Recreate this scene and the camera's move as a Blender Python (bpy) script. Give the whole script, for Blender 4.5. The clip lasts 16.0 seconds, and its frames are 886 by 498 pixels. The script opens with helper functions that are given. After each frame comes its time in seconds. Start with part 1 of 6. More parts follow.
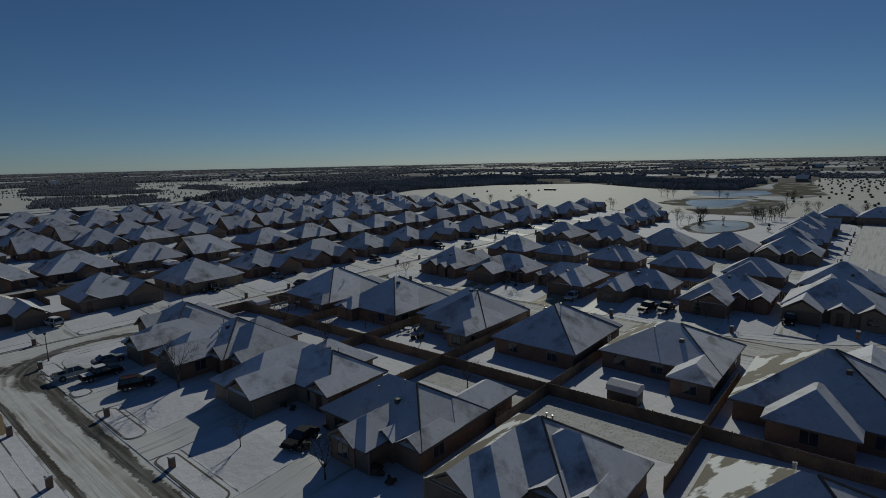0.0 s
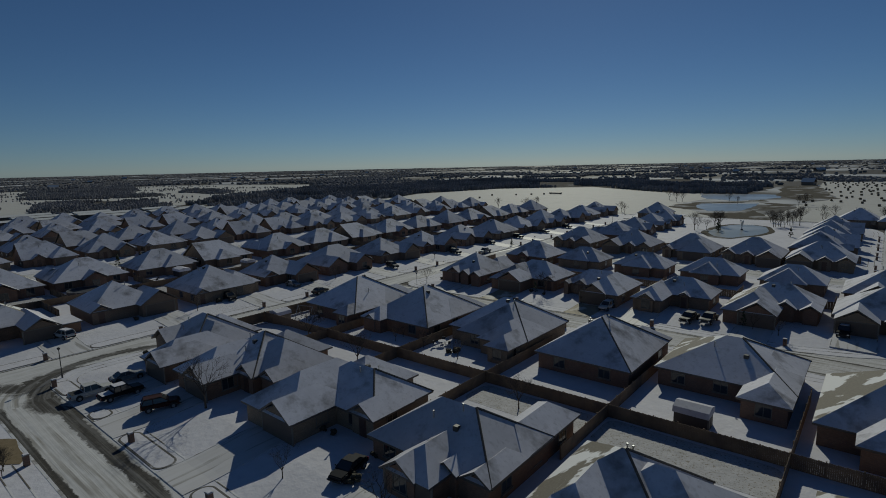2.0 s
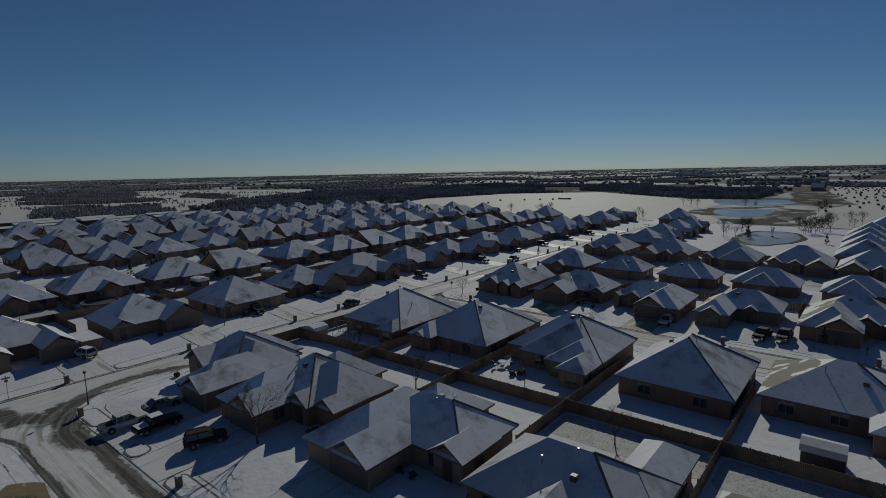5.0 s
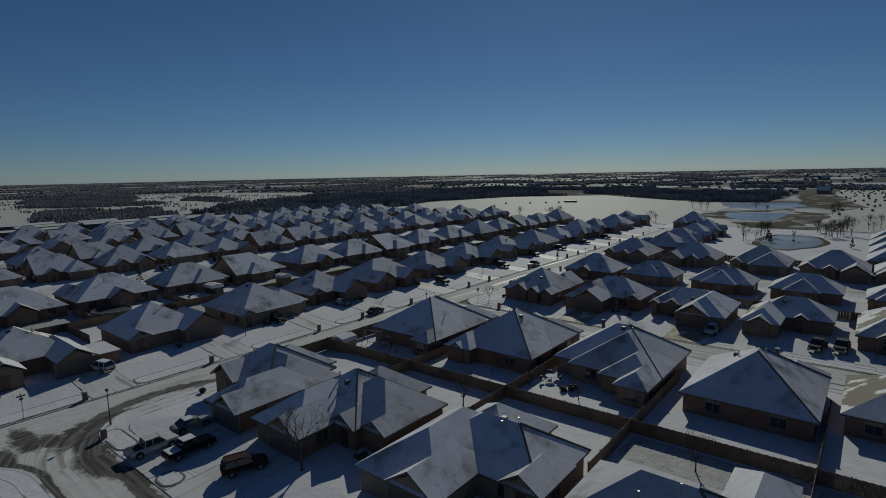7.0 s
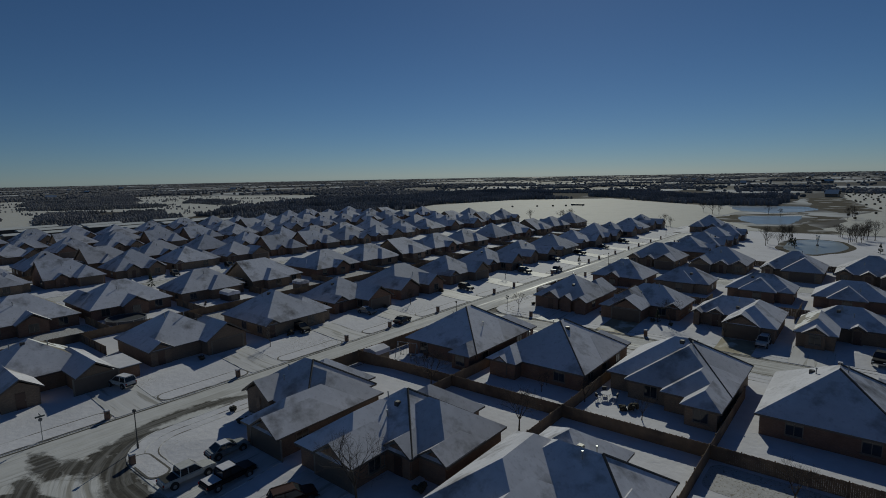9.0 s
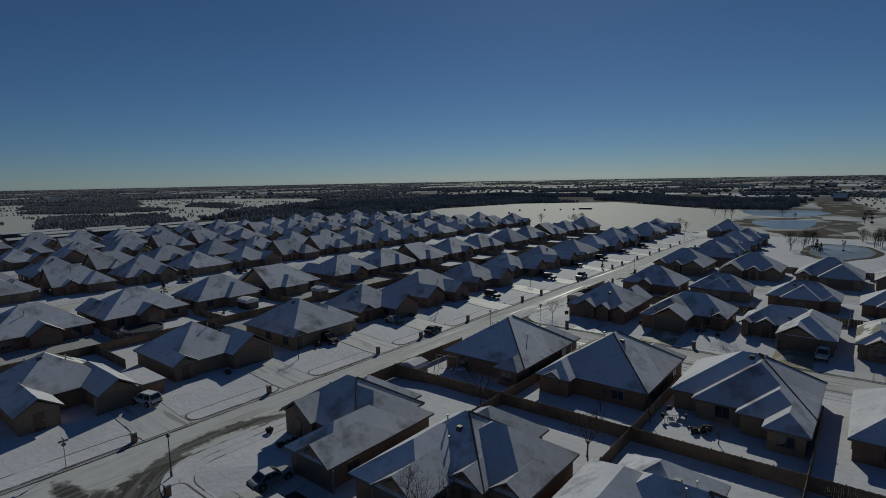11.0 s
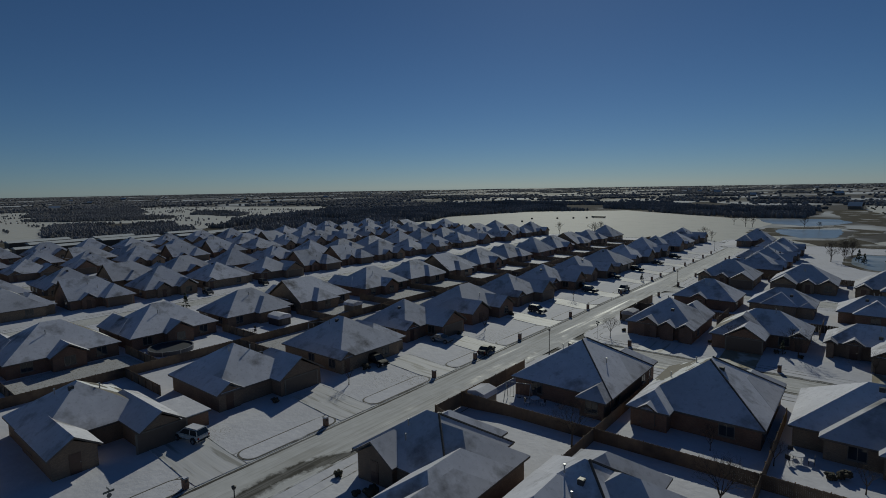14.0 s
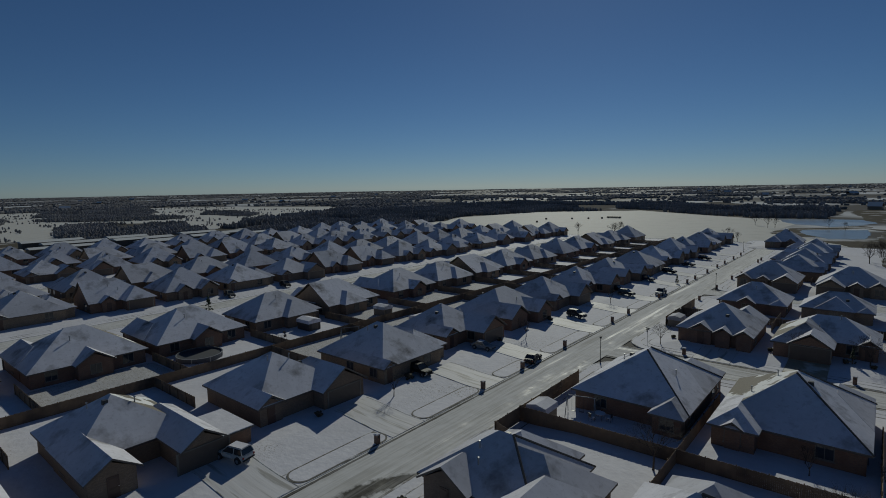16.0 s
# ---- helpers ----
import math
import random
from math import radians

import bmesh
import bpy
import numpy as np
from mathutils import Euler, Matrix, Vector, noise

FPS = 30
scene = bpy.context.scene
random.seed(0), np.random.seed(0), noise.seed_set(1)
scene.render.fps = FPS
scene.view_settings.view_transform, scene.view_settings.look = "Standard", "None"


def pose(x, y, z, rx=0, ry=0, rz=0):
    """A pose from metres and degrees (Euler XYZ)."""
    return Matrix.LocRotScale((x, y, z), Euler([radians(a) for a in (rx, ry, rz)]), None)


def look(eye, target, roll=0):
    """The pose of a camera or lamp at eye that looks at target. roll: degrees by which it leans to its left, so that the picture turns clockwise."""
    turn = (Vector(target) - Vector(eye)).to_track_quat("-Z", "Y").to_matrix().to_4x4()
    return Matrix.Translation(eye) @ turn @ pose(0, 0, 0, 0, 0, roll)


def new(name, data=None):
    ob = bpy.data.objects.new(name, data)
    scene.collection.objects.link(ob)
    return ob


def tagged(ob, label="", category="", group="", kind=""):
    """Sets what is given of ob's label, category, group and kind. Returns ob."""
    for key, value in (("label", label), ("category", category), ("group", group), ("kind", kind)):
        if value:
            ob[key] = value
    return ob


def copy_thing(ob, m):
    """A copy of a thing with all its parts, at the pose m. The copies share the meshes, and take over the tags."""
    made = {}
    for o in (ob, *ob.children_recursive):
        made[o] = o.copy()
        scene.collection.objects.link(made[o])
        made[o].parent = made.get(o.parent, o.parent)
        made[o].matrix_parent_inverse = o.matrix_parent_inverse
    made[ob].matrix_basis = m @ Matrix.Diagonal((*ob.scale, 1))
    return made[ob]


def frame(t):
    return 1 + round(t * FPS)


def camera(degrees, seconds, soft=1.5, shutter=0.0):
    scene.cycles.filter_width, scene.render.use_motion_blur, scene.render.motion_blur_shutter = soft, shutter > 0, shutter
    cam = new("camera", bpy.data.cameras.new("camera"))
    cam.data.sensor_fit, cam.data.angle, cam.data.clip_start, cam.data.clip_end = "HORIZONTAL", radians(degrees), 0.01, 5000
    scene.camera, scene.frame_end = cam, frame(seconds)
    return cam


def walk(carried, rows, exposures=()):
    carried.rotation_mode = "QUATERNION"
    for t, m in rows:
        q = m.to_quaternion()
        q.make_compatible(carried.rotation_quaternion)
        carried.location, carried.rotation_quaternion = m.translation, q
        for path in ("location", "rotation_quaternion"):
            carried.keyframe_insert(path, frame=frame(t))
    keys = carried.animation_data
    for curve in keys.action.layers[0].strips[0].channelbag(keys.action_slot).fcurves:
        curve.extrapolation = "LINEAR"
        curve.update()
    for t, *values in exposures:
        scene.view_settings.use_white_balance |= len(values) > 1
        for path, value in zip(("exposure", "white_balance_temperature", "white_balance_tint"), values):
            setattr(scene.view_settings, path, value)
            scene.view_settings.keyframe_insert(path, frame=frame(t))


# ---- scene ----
EXPOSURES = [(0.0, -1.06, 5980, 4), (16.0, -1.09, 5870, 4)]
cam = camera(79.54, 16.0, 0.95)
EYE = 26.1
PATH = [
    (0.0, 0.00, 0.00, 0.00, -9.33, 1.19, 39.82),
    (0.5, -1.74, -0.06, 0.06, -9.24, 1.16, 39.78),
    (1.0, -3.50, -0.08, 0.08, -9.16, 1.17, 39.71),
    (1.5, -5.25, -0.09, 0.11, -9.07, 1.17, 39.68),
    (2.0, -6.97, -0.10, 0.13, -8.98, 1.21, 39.62),
    (2.5, -8.73, -0.12, 0.13, -8.90, 1.21, 39.57),
    (3.0, -10.53, -0.16, 0.14, -8.80, 1.20, 39.47),
    (3.5, -12.29, -0.19, 0.16, -8.72, 1.17, 39.44),
    (4.0, -14.06, -0.21, 0.17, -8.65, 1.16, 39.40),
    (6.5, -23.01, -0.41, 0.14, -8.19, 1.14, 39.22),
    (7.0, -24.78, -0.48, 0.11, -8.14, 1.15, 39.14),
    (7.5, -26.62, -0.52, 0.09, -8.11, 1.12, 39.13),
    (8.0, -28.38, -0.56, 0.11, -8.02, 1.11, 39.12),
    (8.5, -30.13, -0.58, 0.17, -7.94, 1.09, 39.08),
    (9.0, -31.94, -0.62, 0.22, -7.85, 1.07, 39.06),
    (11.5, -41.11, -0.77, 0.24, -7.35, 1.02, 39.01),
    (12.0, -42.94, -0.77, 0.29, -7.19, 1.05, 39.12),
    (12.5, -44.75, -0.82, 0.38, -7.08, 1.00, 39.13),
    (13.0, -46.58, -0.88, 0.47, -7.02, 1.04, 39.12),
    (13.5, -48.44, -0.92, 0.50, -6.81, 1.00, 39.04),
    (14.0, -50.31, -0.94, 0.46, -6.65, 0.97, 39.01),
    (14.5, -52.17, -0.93, 0.42, -6.64, 0.97, 39.03),
    (15.0, -53.99, -0.93, 0.41, -6.63, 0.99, 39.17),
    (15.5, -55.82, -0.96, 0.37, -6.63, 1.01, 39.37),
    (16.0, -57.73, -0.97, 0.31, -6.62, 0.99, 39.63),
]
walk(cam, [(t, pose(x, y, EYE + z, 90 + p, r, w)) for t, x, y, z, p, r, w in PATH], EXPOSURES)
# ---------------------------------------------------------------- light
SUN_AZ = (-0.454, 0.891)          # horizontal direction towards the sun
SUN_EL = radians(29.3)
world = bpy.data.worlds.new("winter_sky")
scene.world = world
world.use_nodes = True
wn = world.node_tree.nodes
sky = wn.new("ShaderNodeTexSky")
sky.sky_type = "NISHITA"
sky.sun_disc = False
sky.sun_elevation = SUN_EL
sky.sun_rotation = math.atan2(SUN_AZ[0], SUN_AZ[1])
sky.altitude = 2500
sky.air_density, sky.dust_density, sky.ozone_density = 1.0, 0.4, 6.5
world.node_tree.links.new(sky.outputs["Color"], wn["Background"].inputs["Color"])
wn["Background"].inputs["Strength"].default_value = 0.059
sun_dir = Vector((SUN_AZ[0] * math.cos(SUN_EL), SUN_AZ[1] * math.cos(SUN_EL), math.sin(SUN_EL)))
sun = new("sun", bpy.data.lights.new("sun", "SUN"))
sun.data.energy, sun.data.angle, sun.data.color = 3.95, radians(0.5), (1.0, 0.92, 0.73)
sun.matrix_world = look(sun_dir * 300, (0, 0, 0))


# ---------------------------------------------------------------- materials
def node_mat(name):
    m = bpy.data.materials.new(name)
    m.use_nodes = True
    return m, m.node_tree.nodes, m.node_tree.links


def coords(n, l, scale=(1, 1, 1)):
    g = n.new("ShaderNodeNewGeometry")
    mp = n.new("ShaderNodeMapping")
    mp.inputs["Scale"].default_value = scale
    l.new(g.outputs["Position"], mp.inputs["Vector"])
    return mp.outputs["Vector"]


def noise_fac(n, l, vec, scale, lo, hi, detail=4.0, rough=0.55):
    t = n.new("ShaderNodeTexNoise")
    t.inputs["Scale"].default_value, t.inputs["Detail"].default_value, t.inputs["Roughness"].default_value = scale, detail, rough
    l.new(vec, t.inputs["Vector"])
    r = n.new("ShaderNodeMapRange")
    r.inputs["From Min"].default_value, r.inputs["From Max"].default_value = lo, hi
    l.new(t.outputs["Fac"], r.inputs["Value"])
    return r.outputs["Result"]


def mixed(n, l, fac, a, b):
    x = n.new("ShaderNodeMix")
    x.data_type = "RGBA"
    for sock, val in ((x.inputs[6], a), (x.inputs[7], b)):
        if isinstance(val, tuple):
            sock.default_value = (*val, 1)
        else:
            l.new(val, sock)
    if isinstance(fac, float):
        x.inputs[0].default_value = fac
    else:
        l.new(fac, x.inputs[0])
    return x.outputs[2]


def bumped(n, l, fac, strength, distance):
    b = n.new("ShaderNodeBump")
    b.inputs["Strength"].default_value, b.inputs["Distance"].default_value = strength, distance
    l.new(fac, b.inputs["Height"])
    l.new(b.outputs["Normal"], n["Principled BSDF"].inputs["Normal"])


def surface(name, a, b, scale, rough, c=None, cscale=0.3, clo=0.5, chi=0.65, bump=0.0, bscale=8.0, bdist=0.02, metal=0.0, stretch=(1, 1, 1), tint=0.0, spec=0.5):
    """Two tones by fine noise, a third by coarse noise, a bump, and a brightness that varies from thing to thing."""
    m, n, l = node_mat(name)
    p = n["Principled BSDF"]
    p.inputs["Roughness"].default_value, p.inputs["Metallic"].default_value = rough, metal
    p.inputs["Specular IOR Level"].default_value = spec
    v = coords(n, l, stretch)
    col = mixed(n, l, noise_fac(n, l, v, scale, 0.3, 0.7), a, b)
    if c:
        col = mixed(n, l, noise_fac(n, l, v, cscale, clo, chi), col, c)
    if tint:
        o = n.new("ShaderNodeObjectInfo")
        r = n.new("ShaderNodeMapRange")
        r.inputs["To Min"].default_value, r.inputs["To Max"].default_value = 1 - tint, 1 + tint
        l.new(o.outputs["Random"], r.inputs["Value"])
        h = n.new("ShaderNodeHueSaturation")
        l.new(r.outputs["Result"], h.inputs["Value"])
        l.new(col, h.inputs["Color"])
        col = h.outputs["Color"]
    l.new(col, p.inputs["Base Color"])
    if bump:
        bumped(n, l, noise_fac(n, l, v, bscale, 0.2, 0.8), bump, bdist)
    return m


def snow_mat(name, light, dark, speck_lo, speck_hi):
    """Snow with soft drifts, and grass tips that show through where it lies thin."""
    m, n, l = node_mat(name)
    p = n["Principled BSDF"]
    p.inputs["Roughness"].default_value, p.inputs["Specular IOR Level"].default_value = 0.7, 0.06
    v = coords(n, l)
    col = mixed(n, l, noise_fac(n, l, v, 0.9, 0.3, 0.7), light, dark)
    col = mixed(n, l, noise_fac(n, l, v, 0.10, 0.50, 0.75), col, tuple(c * 0.84 for c in light))
    specks = noise_fac(n, l, v, 6.0, 0.55, 0.68, 4.0)
    where = noise_fac(n, l, v, 0.085, speck_lo, speck_hi, 3.0)
    x = n.new("ShaderNodeMath")
    x.operation = "MULTIPLY"
    l.new(specks, x.inputs[0]), l.new(where, x.inputs[1])
    col = mixed(n, l, x.outputs[0], col, (0.20, 0.17, 0.12))
    l.new(col, p.inputs["Base Color"])
    bumped(n, l, noise_fac(n, l, v, 1.6, 0.2, 0.8), 0.3, 0.12)
    return m


SNOW = snow_mat("snow", (0.69, 0.685, 0.735), (0.615, 0.61, 0.66), 0.57, 0.70)
# thin snow with grass tips; tone also darkened for shade in western yards
THIN_SNOW = snow_mat("thin_snow", (0.52, 0.515, 0.53), (0.42, 0.415, 0.425), 0.10, 0.25)
CLEAN_SNOW = snow_mat("clean_snow", (0.56, 0.55, 0.52), (0.50, 0.49, 0.46), 0.80, 0.95)
def roof_snow_mat():
    """Thin snow on shingles: smudged thaw patches, streaks that run down the slopes, and fine courses that show through."""
    m, n, l = node_mat("roof_snow")
    p = n["Principled BSDF"]
    p.inputs["Roughness"].default_value, p.inputs["Specular IOR Level"].default_value = 0.75, 0.08
    v = coords(n, l)
    o = n.new("ShaderNodeObjectInfo")
    shift = n.new("ShaderNodeVectorMath")
    shift.operation = "SCALE"
    shift.inputs[0].default_value = (40.0, 70.0, 0.0)
    l.new(o.outputs["Random"], shift.inputs["Scale"])
    moved = n.new("ShaderNodeVectorMath")
    l.new(v, moved.inputs[0]), l.new(shift.outputs[0], moved.inputs[1])
    v = moved.outputs[0]
    col = mixed(n, l, noise_fac(n, l, v, 0.9, 0.3, 0.7, 6.0, 0.65), (0.75, 0.745, 0.80), (0.64, 0.635, 0.69))
    col = mixed(n, l, noise_fac(n, l, v, 2.4, 0.55, 0.95, 4.0, 0.6), col, (0.36, 0.35, 0.37))
    smudge = noise_fac(n, l, v, 0.26, 0.53, 0.73, 5.0, 0.62)
    col = mixed(n, l, smudge, col, (0.17, 0.162, 0.165))
    thin = noise_fac(n, l, v, 0.11, 0.40, 0.70, 3.0)
    x = n.new("ShaderNodeMath")
    x.operation = "MULTIPLY"
    x.inputs[1].default_value = 0.35
    l.new(thin, x.inputs[0])
    col = mixed(n, l, x.outputs[0], col, (0.33, 0.325, 0.345))
    r = n.new("ShaderNodeMapRange")
    r.inputs["To Min"].default_value, r.inputs["To Max"].default_value = 0.86, 1.1
    l.new(o.outputs["Random"], r.inputs["Value"])
    h = n.new("ShaderNodeHueSaturation")
    l.new(r.outputs["Result"], h.inputs["Value"]), l.new(col, h.inputs["Color"])
    l.new(h.outputs["Color"], p.inputs["Base Color"])
    bumped(n, l, noise_fac(n, l, v, 2.2, 0.2, 0.8, 5.0), 0.05, 0.04)
    return m


ROOF_SNOW = roof_snow_mat()
ROOF_BARE = surface("thawing_shingles", (0.115, 0.10, 0.075), (0.16, 0.14, 0.105), 5.0, 0.8, (0.7, 0.7, 0.7), 0.22, 0.53, 0.56, 0.4, 6.0, 0.03)
SHINGLE = surface("shingles", (0.05, 0.047, 0.045), (0.085, 0.08, 0.075), 6.0, 0.85, bump=0.4, bscale=9.0, bdist=0.02)
FASCIA = surface("fascia", (0.09, 0.078, 0.066), (0.13, 0.11, 0.092), 2.0, 0.6)
EDGE = surface("broken_edge", (0.62, 0.62, 0.62), (0.7, 0.7, 0.71), 1.0, 0.8, (0.13, 0.115, 0.095), 0.16, 0.50, 0.54)
CONCRETE = surface("concrete", (0.30, 0.285, 0.26), (0.20, 0.19, 0.17), 1.5, 0.8, (0.6, 0.6, 0.6), 0.5, 0.5, 0.6)
KERB = surface("kerb_stone", (0.24, 0.23, 0.21), (0.14, 0.13, 0.12), 1.0, 0.8, (0.58, 0.58, 0.60), 0.35, 0.40, 0.50)
VERGE_EDGE = surface("bare_verge_edge", (0.12, 0.112, 0.10), (0.08, 0.074, 0.066), 1.0, 0.8, (0.5, 0.5, 0.52), 0.3, 0.56, 0.64)
FENCE = surface("fence_wood", (0.175, 0.122, 0.076), (0.245, 0.172, 0.108), 1.2, 0.8, (0.07, 0.055, 0.045), 0.25, 0.5, 0.7, tint=0.12)
BARK = surface("bark", (0.055, 0.043, 0.034), (0.10, 0.08, 0.062), 6.0, 0.9)
TWIG = surface("twigs", (0.045, 0.036, 0.029), (0.075, 0.06, 0.047), 6.0, 0.9)
# leafless woods, lightened: distance haze is put into the base colour
HAZED_WOODS = surface("hazed_winter_woods", (0.235, 0.225, 0.225), (0.285, 0.275, 0.275), 0.12, 0.95, (0.185, 0.18, 0.18), 0.02, 0.45, 0.55, spec=0.05)
EVERGREEN = surface("evergreen", (0.02, 0.035, 0.018), (0.045, 0.06, 0.03), 3.0, 0.9)
SHRUB = surface("shrub", (0.04, 0.04, 0.028), (0.07, 0.06, 0.04), 4.0, 0.9)
WHITE_PAINT = surface("white_paint", (0.72, 0.71, 0.68), (0.64, 0.63, 0.60), 1.5, 0.5)
DARK_METAL = surface("dark_metal", (0.04, 0.04, 0.042), (0.06, 0.06, 0.06), 3.0, 0.5)
GALV = surface("galvanised_metal", (0.35, 0.36, 0.37), (0.28, 0.29, 0.30), 3.0, 0.45, metal=0.7)
RUBBER = surface("rubber", (0.02, 0.02, 0.02), (0.03, 0.03, 0.03), 8.0, 0.85)
GRASS = surface("straw_grass", (0.085, 0.076, 0.062), (0.125, 0.112, 0.09), 0.5, 0.9, (0.45, 0.45, 0.45), 0.06, 0.56, 0.66, 0.4, 3.0, 0.05, spec=0.02)
ICE = surface("pond_ice", (0.22, 0.245, 0.25), (0.28, 0.30, 0.305), 0.08, 0.3, (0.42, 0.435, 0.44), 0.05, 0.5, 0.66, spec=0.25)
LAKE = surface("lake_ice", (0.20, 0.225, 0.25), (0.26, 0.285, 0.31), 0.02, 0.25, (0.38, 0.40, 0.42), 0.02, 0.48, 0.66, spec=0.2)
BALE = surface("hay", (0.09, 0.075, 0.045), (0.13, 0.11, 0.07), 2.0, 0.95)
METAL_ROOF = surface("white_metal_roof", (0.62, 0.63, 0.64), (0.54, 0.55, 0.56), 0.1, 0.8, spec=0.05)
BRICKS = []
for i, (r, g, b) in enumerate(((0.29, 0.168, 0.108), (0.31, 0.22, 0.148), (0.25, 0.148, 0.104), (0.335, 0.252, 0.172), (0.275, 0.195, 0.138))):
    m, n, l = node_mat("brick_wall")
    v = coords(n, l)
    br = n.new("ShaderNodeTexBrick")
    br.inputs["Color1"].default_value, br.inputs["Color2"].default_value = (r, g, b, 1), (r * 0.75, g * 0.72, b * 0.7, 1)
    br.inputs["Mortar"].default_value = (0.14, 0.12, 0.10, 1)
    br.inputs["Scale"].default_value, br.inputs["Mortar Size"].default_value = 1.0, 0.008
    br.inputs["Brick Width"].default_value, br.inputs["Row Height"].default_value = 0.21, 0.075
    cx = n.new("ShaderNodeSeparateXYZ")
    l.new(v, cx.inputs[0])
    ad = n.new("ShaderNodeMath")
    l.new(cx.outputs[0], ad.inputs[0]), l.new(cx.outputs[1], ad.inputs[1])
    cb = n.new("ShaderNodeCombineXYZ")
    l.new(ad.outputs[0], cb.inputs[0]), l.new(cx.outputs[2], cb.inputs[1])
    l.new(cb.outputs[0], br.inputs["Vector"])
    col = mixed(n, l, noise_fac(n, l, v, 0.7, 0.45, 0.8), br.outputs["Color"], (r * 0.6, g * 0.6, b * 0.6))
    l.new(col, n["Principled BSDF"].inputs["Base Color"])
    n["Principled BSDF"].inputs["Roughness"].default_value = 0.85
    BRICKS.append(m)


def plain(name, col, rough=0.4, metal=0.0):
    return surface(name, col, tuple(c * 0.85 for c in col), 2.0, rough, metal=metal)


def glass_mat():
    m, n, l = node_mat("window_glass")
    p = n["Principled BSDF"]
    p.inputs["Base Color"].default_value = (0.03, 0.035, 0.04, 1)
    p.inputs["Roughness"].default_value = 0.05
    p.inputs["Specular IOR Level"].default_value = 0.7
    return m


GLASS = glass_mat()
TRIM = plain("window_trim", (0.19, 0.17, 0.145))
DOOR = plain("door_paint", (0.10, 0.055, 0.04))
GARAGE = plain("garage_door_paint", (0.13, 0.10, 0.078), 0.6)
HEADLIGHT = plain("headlight", (0.75, 0.76, 0.78), 0.08, 0.6)
TAIL = plain("tail_light", (0.25, 0.01, 0.01), 0.2)
CHROME = plain("chrome", (0.6, 0.6, 0.62), 0.15, 1.0)


def calc(n, l, op, a, b=0.0, clamp=False):
    m = n.new("ShaderNodeMath")
    m.operation, m.use_clamp = op, clamp
    for k, v in enumerate((a, b)):
        if isinstance(v, (int, float)):
            m.inputs[k].default_value = v
        else:
            l.new(v, m.inputs[k])
    return m.outputs[0]


def thaw_blob(n, l, x, y, wob, cx, cy, rx, ry):
    """1 in the middle of an uneven oval, 0 outside it."""
    dx = calc(n, l, "DIVIDE", calc(n, l, "SUBTRACT", x, cx), rx)
    dy = calc(n, l, "DIVIDE", calc(n, l, "SUBTRACT", y, cy), ry)
    d = calc(n, l, "SQRT", calc(n, l, "ADD", calc(n, l, "MULTIPLY", dx, dx), calc(n, l, "MULTIPLY", dy, dy)))
    d = calc(n, l, "ADD", d, wob)
    return calc(n, l, "MULTIPLY", calc(n, l, "SUBTRACT", 1.0, d), 2.5, True)


def radius(n, l, x, y, cx, cy):
    dx, dy = calc(n, l, "SUBTRACT", x, cx), calc(n, l, "SUBTRACT", y, cy)
    return calc(n, l, "SQRT", calc(n, l, "ADD", calc(n, l, "MULTIPLY", dx, dx), calc(n, l, "MULTIPLY", dy, dy)))


def polar(n, l, x, y, cx, cy):
    """Coordinates that run round a middle point, for wheel tracks that turn a corner."""
    a = calc(n, l, "ARCTAN2", calc(n, l, "SUBTRACT", y, cy), calc(n, l, "SUBTRACT", x, cx))
    c = n.new("ShaderNodeCombineXYZ")
    l.new(radius(n, l, x, y, cx, cy), c.inputs[0])
    l.new(calc(n, l, "MULTIPLY", a, 0.6), c.inputs[1])
    return c.outputs[0]


